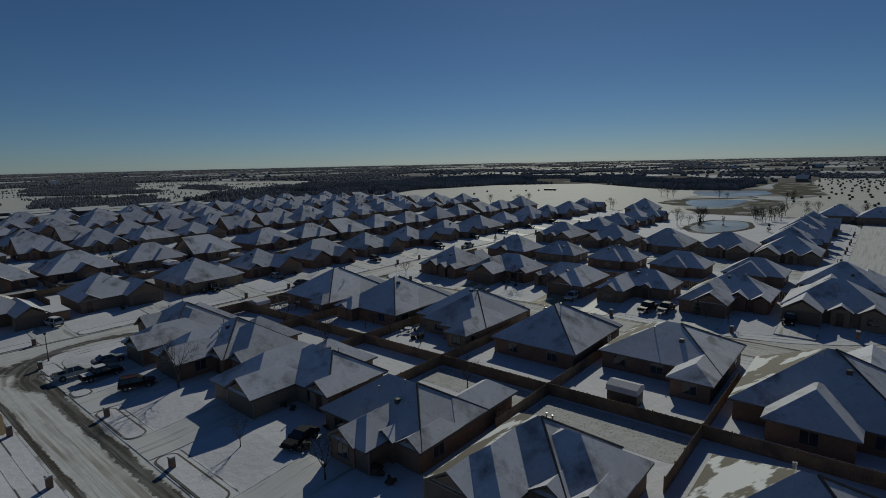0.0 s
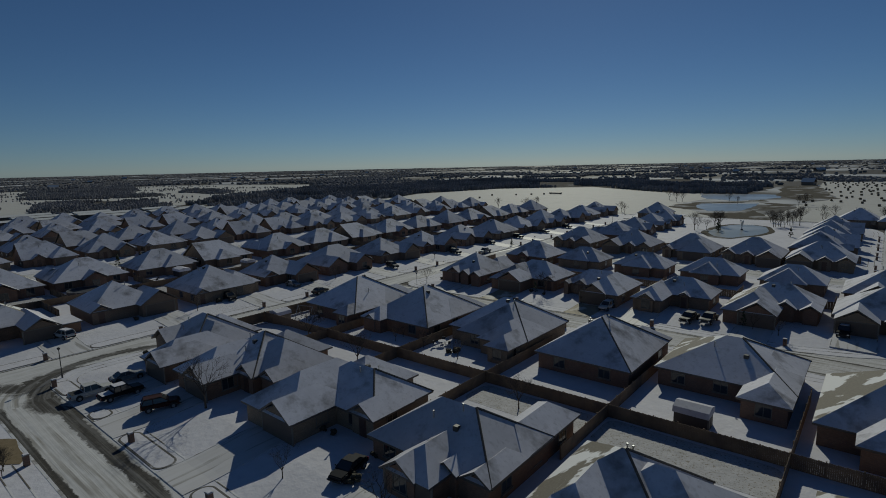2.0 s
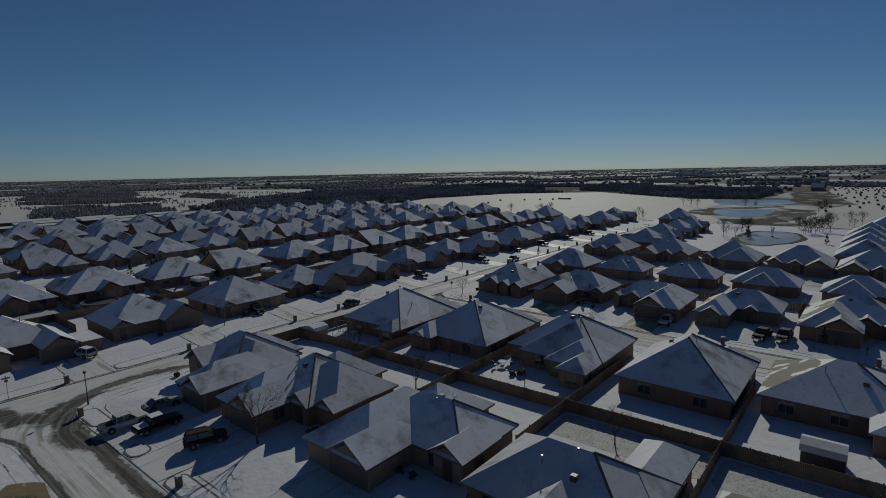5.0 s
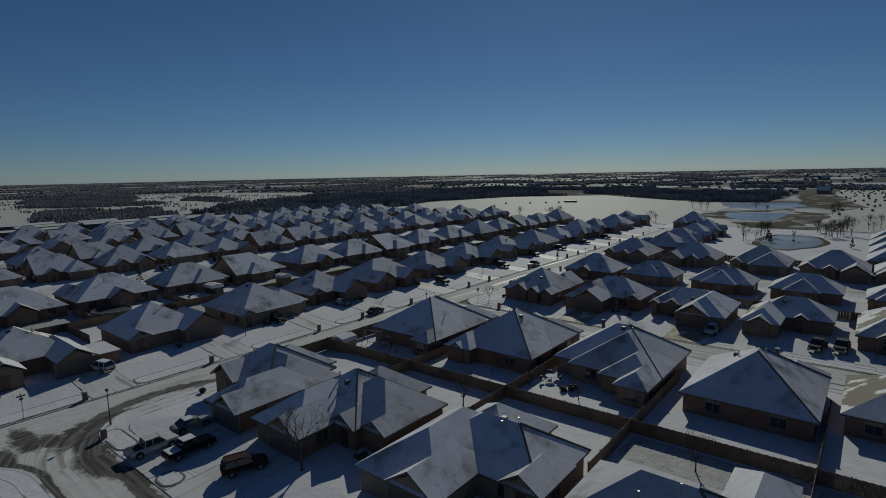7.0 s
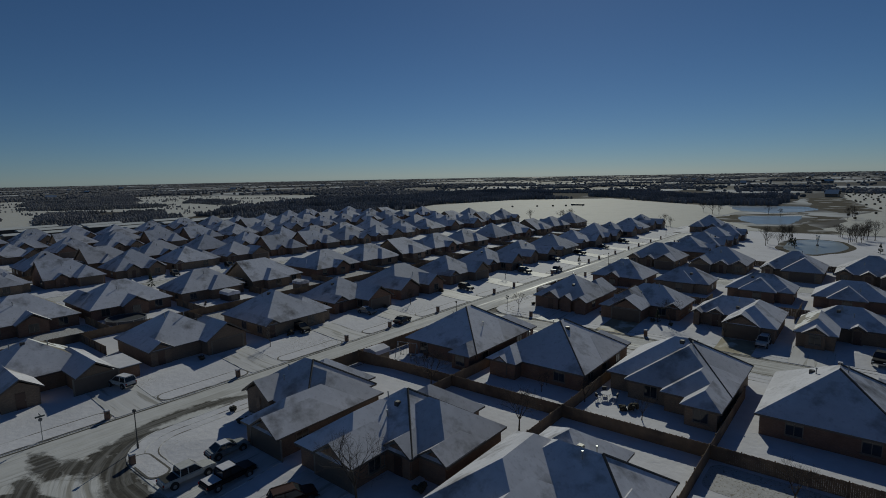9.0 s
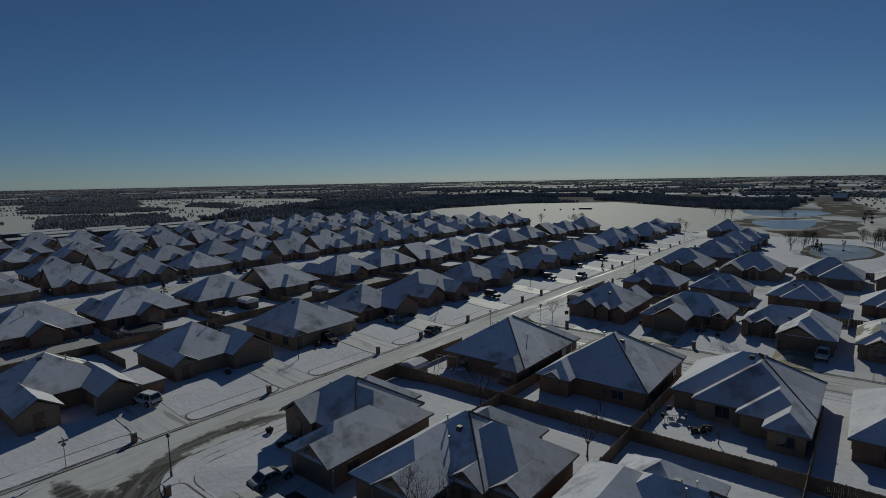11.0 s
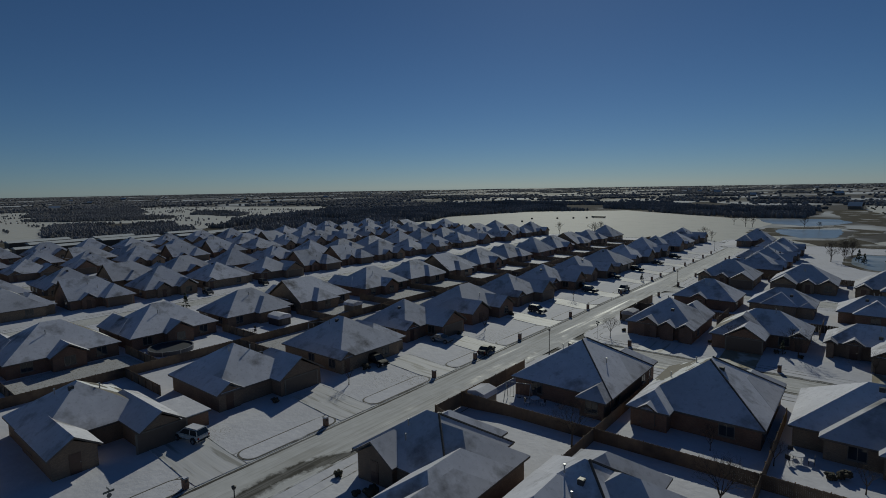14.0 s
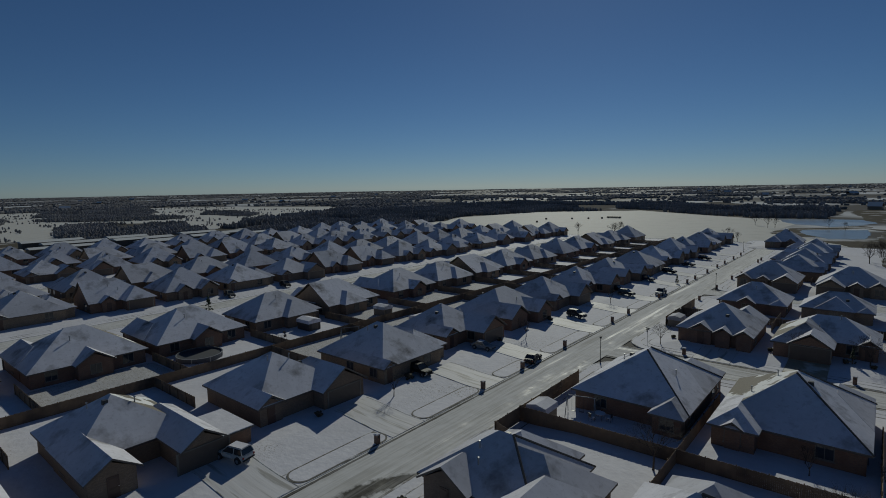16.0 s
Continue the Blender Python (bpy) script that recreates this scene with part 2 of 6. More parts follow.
def road_mat(name, along, dark_lo, dark_hi, fine=1.0, bands=(), blobs=(), rut=(0.33, 0.315, 0.29), arcs=(), swirl=None, dirt=0.55, shine=()):
    """Packed snow with wheel tracks that run along one axis, and wet asphalt where it has thawed: in bands along the street and in ovals."""
    m, n, l = node_mat(name)
    p = n["Principled BSDF"]
    s = (0.03, 1.0, 1) if along == "x" else (1.0, 0.03, 1)
    v = coords(n, l, s)
    v2 = coords(n, l)
    sep = n.new("ShaderNodeSeparateXYZ")
    l.new(v2, sep.inputs[0])
    x, y = sep.outputs[0], sep.outputs[1]
    if swirl:
        v = polar(n, l, x, y, *swirl)
    across = y if along == "x" else x
    wob = calc(n, l, "MULTIPLY", calc(n, l, "SUBTRACT", noise_fac(n, l, v2, 0.22, 0.0, 1.0, 5.0, 0.65), 0.5), 1.6)
    wob = calc(n, l, "ADD", wob, calc(n, l, "MULTIPLY", calc(n, l, "SUBTRACT", noise_fac(n, l, v2, 1.1, 0.0, 1.0, 4.0, 0.7), 0.5), 1.3))
    tracks = noise_fac(n, l, v, 1.7 * fine, 0.49, 0.60, 3.0)
    grime = noise_fac(n, l, v, 5.0 * fine, 0.52, 0.66, 2.0)
    col = mixed(n, l, noise_fac(n, l, v2, 0.7, 0.3, 0.7), (0.62, 0.615, 0.62), (0.53, 0.525, 0.52))
    col = mixed(n, l, calc(n, l, "MULTIPLY", tracks, noise_fac(n, l, v2, 0.12, 0.35, 0.6)), col, rut)
    col = mixed(n, l, calc(n, l, "MULTIPLY", grime, dirt), col, (0.24, 0.232, 0.22))
    bare = noise_fac(n, l, v, 0.55, dark_lo, dark_hi, 5.0, 0.65)
    for c, half in bands:
        d = calc(n, l, "ABSOLUTE", calc(n, l, "SUBTRACT", across, c))
        d = calc(n, l, "ADD", calc(n, l, "DIVIDE", d, half), wob)
        bare = calc(n, l, "MAXIMUM", bare, calc(n, l, "MULTIPLY", calc(n, l, "SUBTRACT", 1.15, d), 4.0, True))
    for cx, cy, r, half in arcs:
        ro = radius(n, l, x, y, cx, cy)
        d = calc(n, l, "ADD", calc(n, l, "DIVIDE", calc(n, l, "ABSOLUTE", calc(n, l, "SUBTRACT", ro, r)), half), wob)
        bare = calc(n, l, "MAXIMUM", bare, calc(n, l, "MULTIPLY", calc(n, l, "SUBTRACT", 1.1, d), 2.2, True))
    for c in blobs:
        bare = calc(n, l, "MAXIMUM", bare, thaw_blob(n, l, x, y, wob, *c))
    keep = noise_fac(n, l, v, 2.6, 0.40, 0.56, 4.0)
    bare = calc(n, l, "MULTIPLY", bare, calc(n, l, "ADD", 0.80, calc(n, l, "MULTIPLY", keep, 0.20)))
    asphalt = mixed(n, l, noise_fac(n, l, v2, 2.0, 0.3, 0.7), (0.034, 0.031, 0.027), (0.072, 0.066, 0.057))
    col = mixed(n, l, bare, col, asphalt)
    l.new(col, p.inputs["Base Color"])
    p.inputs["Specular IOR Level"].default_value = 0.38
    wet = noise_fac(n, l, v, 0.8, 0.56, 0.68, 4.0)
    for c, half in shine:
        d = calc(n, l, "ADD", calc(n, l, "DIVIDE", calc(n, l, "ABSOLUTE", calc(n, l, "SUBTRACT", across, c)), half), wob)
        worn = calc(n, l, "MULTIPLY", noise_fac(n, l, v2, 0.16, 0.44, 0.60, 4.0, 0.7), noise_fac(n, l, coords(n, l, (1.0, 0.16, 1)), 0.8, 0.38, 0.62, 4.0, 0.6))
        wet = calc(n, l, "MAXIMUM", wet, calc(n, l, "MULTIPLY", calc(n, l, "MULTIPLY", calc(n, l, "SUBTRACT", 1.1, d), 1.6, True), worn))
    r = n.new("ShaderNodeMapRange")
    r.inputs["To Min"].default_value, r.inputs["To Max"].default_value = 0.9, 0.52
    l.new(wet, r.inputs["Value"])
    l.new(r.outputs["Result"], p.inputs["Roughness"])
    bumped(n, l, noise_fac(n, l, v, 3.0, 0.2, 0.8), 0.5, 0.05)
    return m


JUNCTION_THAW = ((-86.5, 15.2, 2.8, 2.6), (-89.0, 17.3, 1.9, 2.6), (-90.6, 11.9, 4.2, 1.3), (-88.4, 13.4, 2.4, 1.3), (-84.0, 15.3, 3.6, 1.5), (-87.2, 9.6, 3.6, 0.9), (-90.0, 19.6, 1.3, 2.6))
ROAD_MAIN = road_mat("packed_snow_road", "y", 0.74, 0.82, 1.0, bands=((-96.25, 0.16),), arcs=((-80.0, 25.0, 12.0, 1.1),), blobs=JUNCTION_THAW, rut=(0.43, 0.42, 0.405), dirt=0.3, shine=((-90.9, 2.2),))
ROAD_BACK = road_mat("dirty_back_street", "y", 0.56, 0.70, 1.2, rut=(0.26, 0.245, 0.22), dirt=0.6)
ROAD_CROSS = road_mat("rutted_snow_road", "x", 0.60, 0.72, 2.0, bands=((76.8, 0.2), (83.0, 0.25)), rut=(0.27, 0.25, 0.22))
ROAD_NEAR = road_mat("thawing_road", "x", 0.74, 0.82, 1.0, bands=((15.5, 0.72), (10.85, 0.42)), arcs=((-80.0, 26.2, 11.4, 1.6), (-80.8, 1.6, 9.4, 0.5)), dirt=0.28)
ROAD_TURN = road_mat("thawing_junction", "x", 0.74, 0.84, 1.0, bands=((15.5, 0.6),), arcs=((-80.0, 26.2, 11.4, 1.6), (-80.8, 1.6, 9.4, 0.5)), blobs=JUNCTION_THAW, swirl=(-80.0, 25.0), dirt=0.35)


# ---------------------------------------------------------------- building helpers
def mesh_of(name, bm, mats):
    me = bpy.data.meshes.new(name)
    bm.normal_update()
    bm.to_mesh(me)
    bm.free()
    for m in (mats if isinstance(mats, (list, tuple)) else [mats]):
        me.materials.append(m)
    return me


def thing(name, loc, label, category, group="", kind=""):
    e = new(name)
    e.empty_display_size = 0.3
    e.location = loc
    return tagged(e, label, category, group, kind)


def part(name, bm, mats, parent, label="", m=None):
    data = bm if isinstance(bm, bpy.types.Mesh) else mesh_of(name, bm, mats)
    ob = new(name, data)
    ob.parent = parent
    if m is not None:
        ob.matrix_basis = m
    return tagged(ob, label) if label else ob


def solo(name, bm, mats, label, category="", group="", kind=""):
    return tagged(new(name, mesh_of(name, bm, mats)), label, category, group, kind)


def box(bm, x0, x1, y0, y1, z0, z1, mi=0, bevel=0.0):
    vs = [bm.verts.new(p) for p in ((x0, y0, z0), (x1, y0, z0), (x1, y1, z0), (x0, y1, z0), (x0, y0, z1), (x1, y0, z1), (x1, y1, z1), (x0, y1, z1))]
    fs = [bm.faces.new([vs[i] for i in q]) for q in ((3, 2, 1, 0), (4, 5, 6, 7), (0, 1, 5, 4), (1, 2, 6, 5), (2, 3, 7, 6), (3, 0, 4, 7))]
    for f in fs:
        f.material_index = mi
    if bevel:
        es = list({e for f in fs for e in f.edges})
        for f in bmesh.ops.bevel(bm, geom=es, offset=bevel, segments=2, affect="EDGES")["faces"]:
            f.material_index = mi
    return fs


def tube(bm, pts, radii, sides=6, mi=0, cap=True):
    """A tapered tube through points."""
    rings = []
    for i, p in enumerate(pts):
        p = Vector(p)
        d = (Vector(pts[min(i + 1, len(pts) - 1)]) - Vector(pts[max(i - 1, 0)])).normalized()
        u = d.orthogonal().normalized()
        w = d.cross(u)
        rings.append([bm.verts.new(p + radii[i] * (math.cos(a) * u + math.sin(a) * w)) for a in (2 * math.pi * k / sides for k in range(sides))])
    for a, b in zip(rings, rings[1:]):
        for k in range(sides):
            bm.faces.new((a[k], a[(k + 1) % sides], b[(k + 1) % sides], b[k])).material_index = mi
    if cap:
        bm.faces.new(rings[0][::-1]).material_index = mi
        bm.faces.new(rings[-1]).material_index = mi


def rrect(x0, x1, y0, y1, r, n=8):
    """A rectangle with round corners; r is one radius, or four from the south-west corner anticlockwise."""
    rs = r if isinstance(r, (list, tuple)) else (r,) * 4
    pts = []
    for (cx, cy), a0, q in zip(((x0, y0), (x1, y0), (x1, y1), (x0, y1)), (180, 270, 0, 90), rs):
        ox, oy = cx + (q if cx == x0 else -q), cy + (q if cy == y0 else -q)
        for k in range(n + 1):
            a = radians(a0 + 90 * k / n)
            pts.append((ox + q * math.cos(a), oy + q * math.sin(a)))
    return pts


def inset_rrect(x0, x1, y0, y1, r, d):
    return rrect(x0 + d, x1 - d, y0 + d, y1 - d, [max(q - d, 0.05) for q in r])


def slab(bm, pts, z0, z1, mi=0):
    lo = [bm.verts.new((x, y, z0)) for x, y in pts]
    hi = [bm.verts.new((x, y, z1)) for x, y in pts]
    bm.faces.new(hi).material_index = mi
    for i in range(len(pts)):
        j = (i + 1) % len(pts)
        bm.faces.new((lo[i], lo[j], hi[j], hi[i])).material_index = mi


def ring(bm, outer, inner, z0, z1, mi=0):
    rows = [[bm.verts.new((x, y, z)) for x, y in pts] for pts, z in ((outer, z0), (outer, z1), (inner, z1), (inner, z0))]
    n = len(outer)
    for a, b in zip(rows, rows[1:]):
        for i in range(n):
            j = (i + 1) % n
            bm.faces.new((a[i], a[j], b[j], b[i])).material_index = mi


# ---------------------------------------------------------------- ground, blocks and streets
STREET_Z = -0.13
bm = bmesh.new()
radii = [0, 60, 120, 200, 300, 420, 560, 750, 1000, 1400, 2000, 2800, 3800, 4900]
prev = None
for r in radii:
    row = [bm.verts.new((r * math.cos(2 * math.pi * k / 64) - 100, r * math.sin(2 * math.pi * k / 64) + 60, STREET_Z - 0.02)) for k in range(64)] if r else [bm.verts.new((-100, 60, STREET_Z - 0.02))]
    if prev:
        for k in range(64):
            k2 = (k + 1) % 64
            bm.faces.new((prev[0], row[k], row[k2]) if len(prev) == 1 else (prev[k], row[k], row[k2], prev[k2]))
    prev = row
GROUND_MAT = surface("open_country", (0.55, 0.56, 0.58), (0.46, 0.47, 0.49), 0.05, 0.7, (0.10, 0.092, 0.085), 0.006, 0.41, 0.50, 0.4, 0.8, 0.15, spec=0.03)
solo("ground", bm, GROUND_MAT, "snow-covered open country reaching to the horizon", "ground", kind="structure")

YARD = 0.42          # yards lie this much above the kerbs


def rise_at(d):
    t = min(1, max(0, (d - 2.9) / 5.6))
    return YARD * t


def ground_at(x, y):
    """Height of the lawn at a spot, from its distance to the kerb of its block."""
    best = 0.0
    for x0, x1, y0, y1, _ in BLOCKS.values():
        best = max(best, rise_at(min(x - x0, x1 - x, y - y0, y1 - y)))
    return best


BLOCKS = {
    "lawn_south": (-89.8, 120, -80, 10.6, (5, 1, 1, 9)),
    "lawn_middle": (-89.8, 120, 16.6, 76.4, (6, 1, 8, 6)),
    "lawn_north": (-89.8, 10.0, 83.4, 134.5, (5, 30, 5, 5)),
    "lawn_far_north": (-89.8, -6.2, 141.0, 262, (5, 5, 30, 12)),
    "lawn_end": (-104.0, -80.0, 240.0, 275, (3, 12, 5, 5)),
    "lawn_west": (-172.5, -96.6, -80, 262, (5, 5, 5, 5)),
    "lawn_far_west": (-232.5, -179.0, -80, 262, (5, 5, 5, 5)),
    "lawn_outer_west": (-290, -239.0, -80, 262, (5, 5, 5, 5)),
    "lawn_last_west": (-322, -296.0, -80, 262, (5, 5, 5, 5)),
    "lawn_east": (1.0, 120, 141, 262, (5, 5, 5, 5)),
}
for nm, (x0, x1, y0, y1, r) in BLOCKS.items():
    bm = bmesh.new()
    steps = (0.25, 2.9, 4.3, 5.7, 7.1, 8.5)
    rows = [[bm.verts.new((px, py, STREET_Z - 0.01)) for px, py in inset_rrect(x0, x1, y0, y1, r, 0.25)]]
    for d in steps:
        rows.append([bm.verts.new((px, py, rise_at(d))) for px, py in inset_rrect(x0, x1, y0, y1, r, d)])
    for p, q in zip(rows, rows[1:]):
        for k in range(len(p)):
            k2 = (k + 1) % len(p)
            bm.faces.new((p[k], p[k2], q[k2], q[k]))
    bm.faces.new(rows[-1])
    lawn = solo(nm, bm, SNOW, "snow-covered lawns and yards of a housing block", "lawn", kind="structure")
    bm = bmesh.new()
    ring(bm, rrect(x0, x1, y0, y1, r), inset_rrect(x0, x1, y0, y1, r, 0.25), STREET_Z - 0.01, 0.015)
    part("kerb", bm, KERB, lawn, "grey concrete kerb with patchy snow")
    for d in (1.5, 2.7):
        bm = bmesh.new()
        ring(bm, inset_rrect(x0, x1, y0, y1, r, d), inset_rrect(x0, x1, y0, y1, r, d + 0.11), -0.02, 0.02)
        part("sidewalk_edge", bm, EDGE, lawn, "bare edge of a snowed-over sidewalk")


def road(name, x0, x1, y0, y1, mat, label, z=0.0):
    bm = bmesh.new()
    nx, ny = max(1, int((x1 - x0) / 12)), max(1, int((y1 - y0) / 12))
    g = [[bm.verts.new((x0 + (x1 - x0) * i / nx, y0 + (y1 - y0) * j / ny, STREET_Z + 0.10 + z)) for i in range(nx + 1)] for j in range(ny + 1)]
    for j in range(ny):
        for i in range(nx):
            bm.faces.new((g[j][i], g[j][i + 1], g[j + 1][i + 1], g[j + 1][i]))
    return solo(name, bm, mat, label, "road", kind="structure")


road("road_main", -96.6, -89.8, -80, 240, ROAD_MAIN, "residential street of packed snow with wheel tracks")
road("road_near", -81.0, 120, 10.6, 16.6, ROAD_NEAR, "half-thawed street with dark wet asphalt between snow strips")
road("road_junction", -89.79, -81.01, 0.0, 26.0, ROAD_TURN, "street corner with dark thawed asphalt and curving wheel tracks", -0.003)
road("road_cross", -89.79, 60, 76.4, 83.4, ROAD_CROSS, "snowy side street rutted with wheel tracks")
road("road_bend", -20, 30, 83.41, 134, ROAD_CROSS, "snowy bend of a side street with fan of tracks", -0.004)
road("road_east", -6.2, 1.0, 134.5, 262, ROAD_MAIN, "snowy street running away between driveways")
road("road_north", -89.79, -6.2, 134.5, 141.0, ROAD_CROSS, "narrow snowy cross street")
road("road_west", -179.0, -172.5, -80, 262, ROAD_BACK, "snowy street behind the second row of houses")
road("road_outer_west", -296, -290, -80, 262, ROAD_BACK, "snowy street by the last rows of houses")
road("road_far_west", -239, -232.5, -80, 262, ROAD_BACK, "snowy street between far rows of houses")

# ---------------------------------------------------------------- houses
PITCH = 0.65
OVER = 0.4
MESH = {}


def shared(key, build, mats):
    if key not in MESH:
        b = bmesh.new()
        build(b)
        MESH[key] = mesh_of(key[0], b, mats)
    return MESH[key]


def roof_block(bm, x0, x1, y0, y1, z, axis, lo, hi, bare="", pitch=PITCH):
    half = (y1 - y0) / 2 if axis == "x" else (x1 - x0) / 2
    rise = half * pitch
    along0, along1 = (x0, x1) if axis == "x" else (y0, y1)
    a0 = along0 + (half if lo == "h" else 0)
    a1 = along1 - (half if hi == "h" else 0)
    if a0 > a1 - 0.2:
        a0 = a1 = (a0 + a1) / 2
        a0, a1 = a0 - 0.1, a1 + 0.1
    mid = (y0 + y1) / 2 if axis == "x" else (x0 + x1) / 2
    ends = [(a0, mid), (a1, mid)] if axis == "x" else [(mid, a0), (mid, a1)]
    flat = [(x0, y0), (x1, y0), (x1, y1), (x0, y1)]
    T = 0.20
    top = [bm.verts.new((*p, z)) for p in flat] + [bm.verts.new((*p, z + rise)) for p in ends]
    bot = [bm.verts.new((*p, z - T)) for p in flat] + [bm.verts.new((*p, z + rise - T)) for p in ends]
    a, b, c, d, r1, r2 = range(6)
    if axis == "x":
        slopes = {"S": (a, b, r2, r1), "N": (c, d, r1, r2)}
        sides = {"W": ((d, a, r1), lo), "E": ((b, c, r2), hi)}
    else:
        slopes = {"E": (b, c, r2, r1), "W": (d, a, r1, r2)}
        sides = {"S": ((a, b, r1), lo), "N": ((c, d, r2), hi)}
    rim = []
    for k, (f, kind) in sides.items():
        if kind == "h":
            slopes[k] = f
            rim.append((f[0], f[1]))
        else:
            rim += [(f[0], f[2]), (f[2], f[1])]
    for k in list(slopes):
        if k in ("S", "N") and axis == "x" or k in ("E", "W") and axis == "y":
            rim.append(slopes[k][:2])
    for k, f in slopes.items():
        bm.faces.new([top[i] for i in f]).material_index = 2 if k in bare else 0
        bm.faces.new([bot[i] for i in f][::-1]).material_index = 1
    for i, j in rim:
        bm.faces.new((bot[i], bot[j], top[j], top[i])).material_index = 1
    hips = []
    for k, (f, kind) in sides.items():
        if kind == "h":
            hips += [(top[f[0]].co.copy(), top[f[2]].co.copy()), (top[f[1]].co.copy(), top[f[2]].co.copy())]
    return rise, ends, hips


def win_frame(b):
    for q in ((-0.75, 0.75, -0.06, 0.04, 0, 0.08), (-0.75, 0.75, -0.06, 0.04, 1.32, 1.4), (-0.75, -0.67, -0.06, 0.04, 0.08, 1.32),
              (0.67, 0.75, -0.06, 0.04, 0.08, 1.32), (-0.03, 0.03, -0.05, 0.03, 0.08, 1.32)):
        box(b, *q)


def win_sill(b):
    box(b, -0.85, 0.85, -0.13, 0.03, -0.09, -0.002)


def win_pane(b):
    box(b, -0.67, 0.67, -0.03, -0.015, 0.08, 1.32)


def garage_panels(b):
    g = [[b.verts.new((-2.42 + 4.84 * i / 6, -0.06, 1.98 * k / 4)) for i in range(7)] for k in range(5)]
    fs = [b.faces.new((g[k][i], g[k][i + 1], g[k + 1][i + 1], g[k + 1][i])) for k in range(4) for i in range(6)]
    bmesh.ops.inset_individual(b, faces=fs, thickness=0.06, depth=-0.025)


def garage_frame(b):
    box(b, -2.6, -2.43, -0.09, 0.02, 0, 2.1)
    box(b, 2.43, 2.6, -0.09, 0.02, 0, 2.1)
    box(b, -2.43, 2.43, -0.09, 0.02, 1.99, 2.1)


def door_leaf(b):
    box(b, -0.48, 0.48, -0.05, 0.02, 0.0, 2.0)
    for zz in (0.25, 1.15):
        box(b, -0.33, 0.33, -0.075, -0.05, zz, zz + 0.7)


def door_knob(b):
    box(b, 0.36, 0.43, -0.12, -0.05, 0.98, 1.06, bevel=0.015)


def vent_pipe(b):
    tube(b, ((0, 0, -0.3), (0, 0, 0.55)), (0.06, 0.06), 6)
    tube(b, ((0, 0, 0.55), (0, 0, 0.66)), (0.11, 0.09), 6)


def vent_box(b):
    box(b, -0.25, 0.25, -0.25, 0.25, -0.2, 0.28, bevel=0.04)


TURN_OF = {"S": 0, "E": 90, "N": 180, "W": 270}


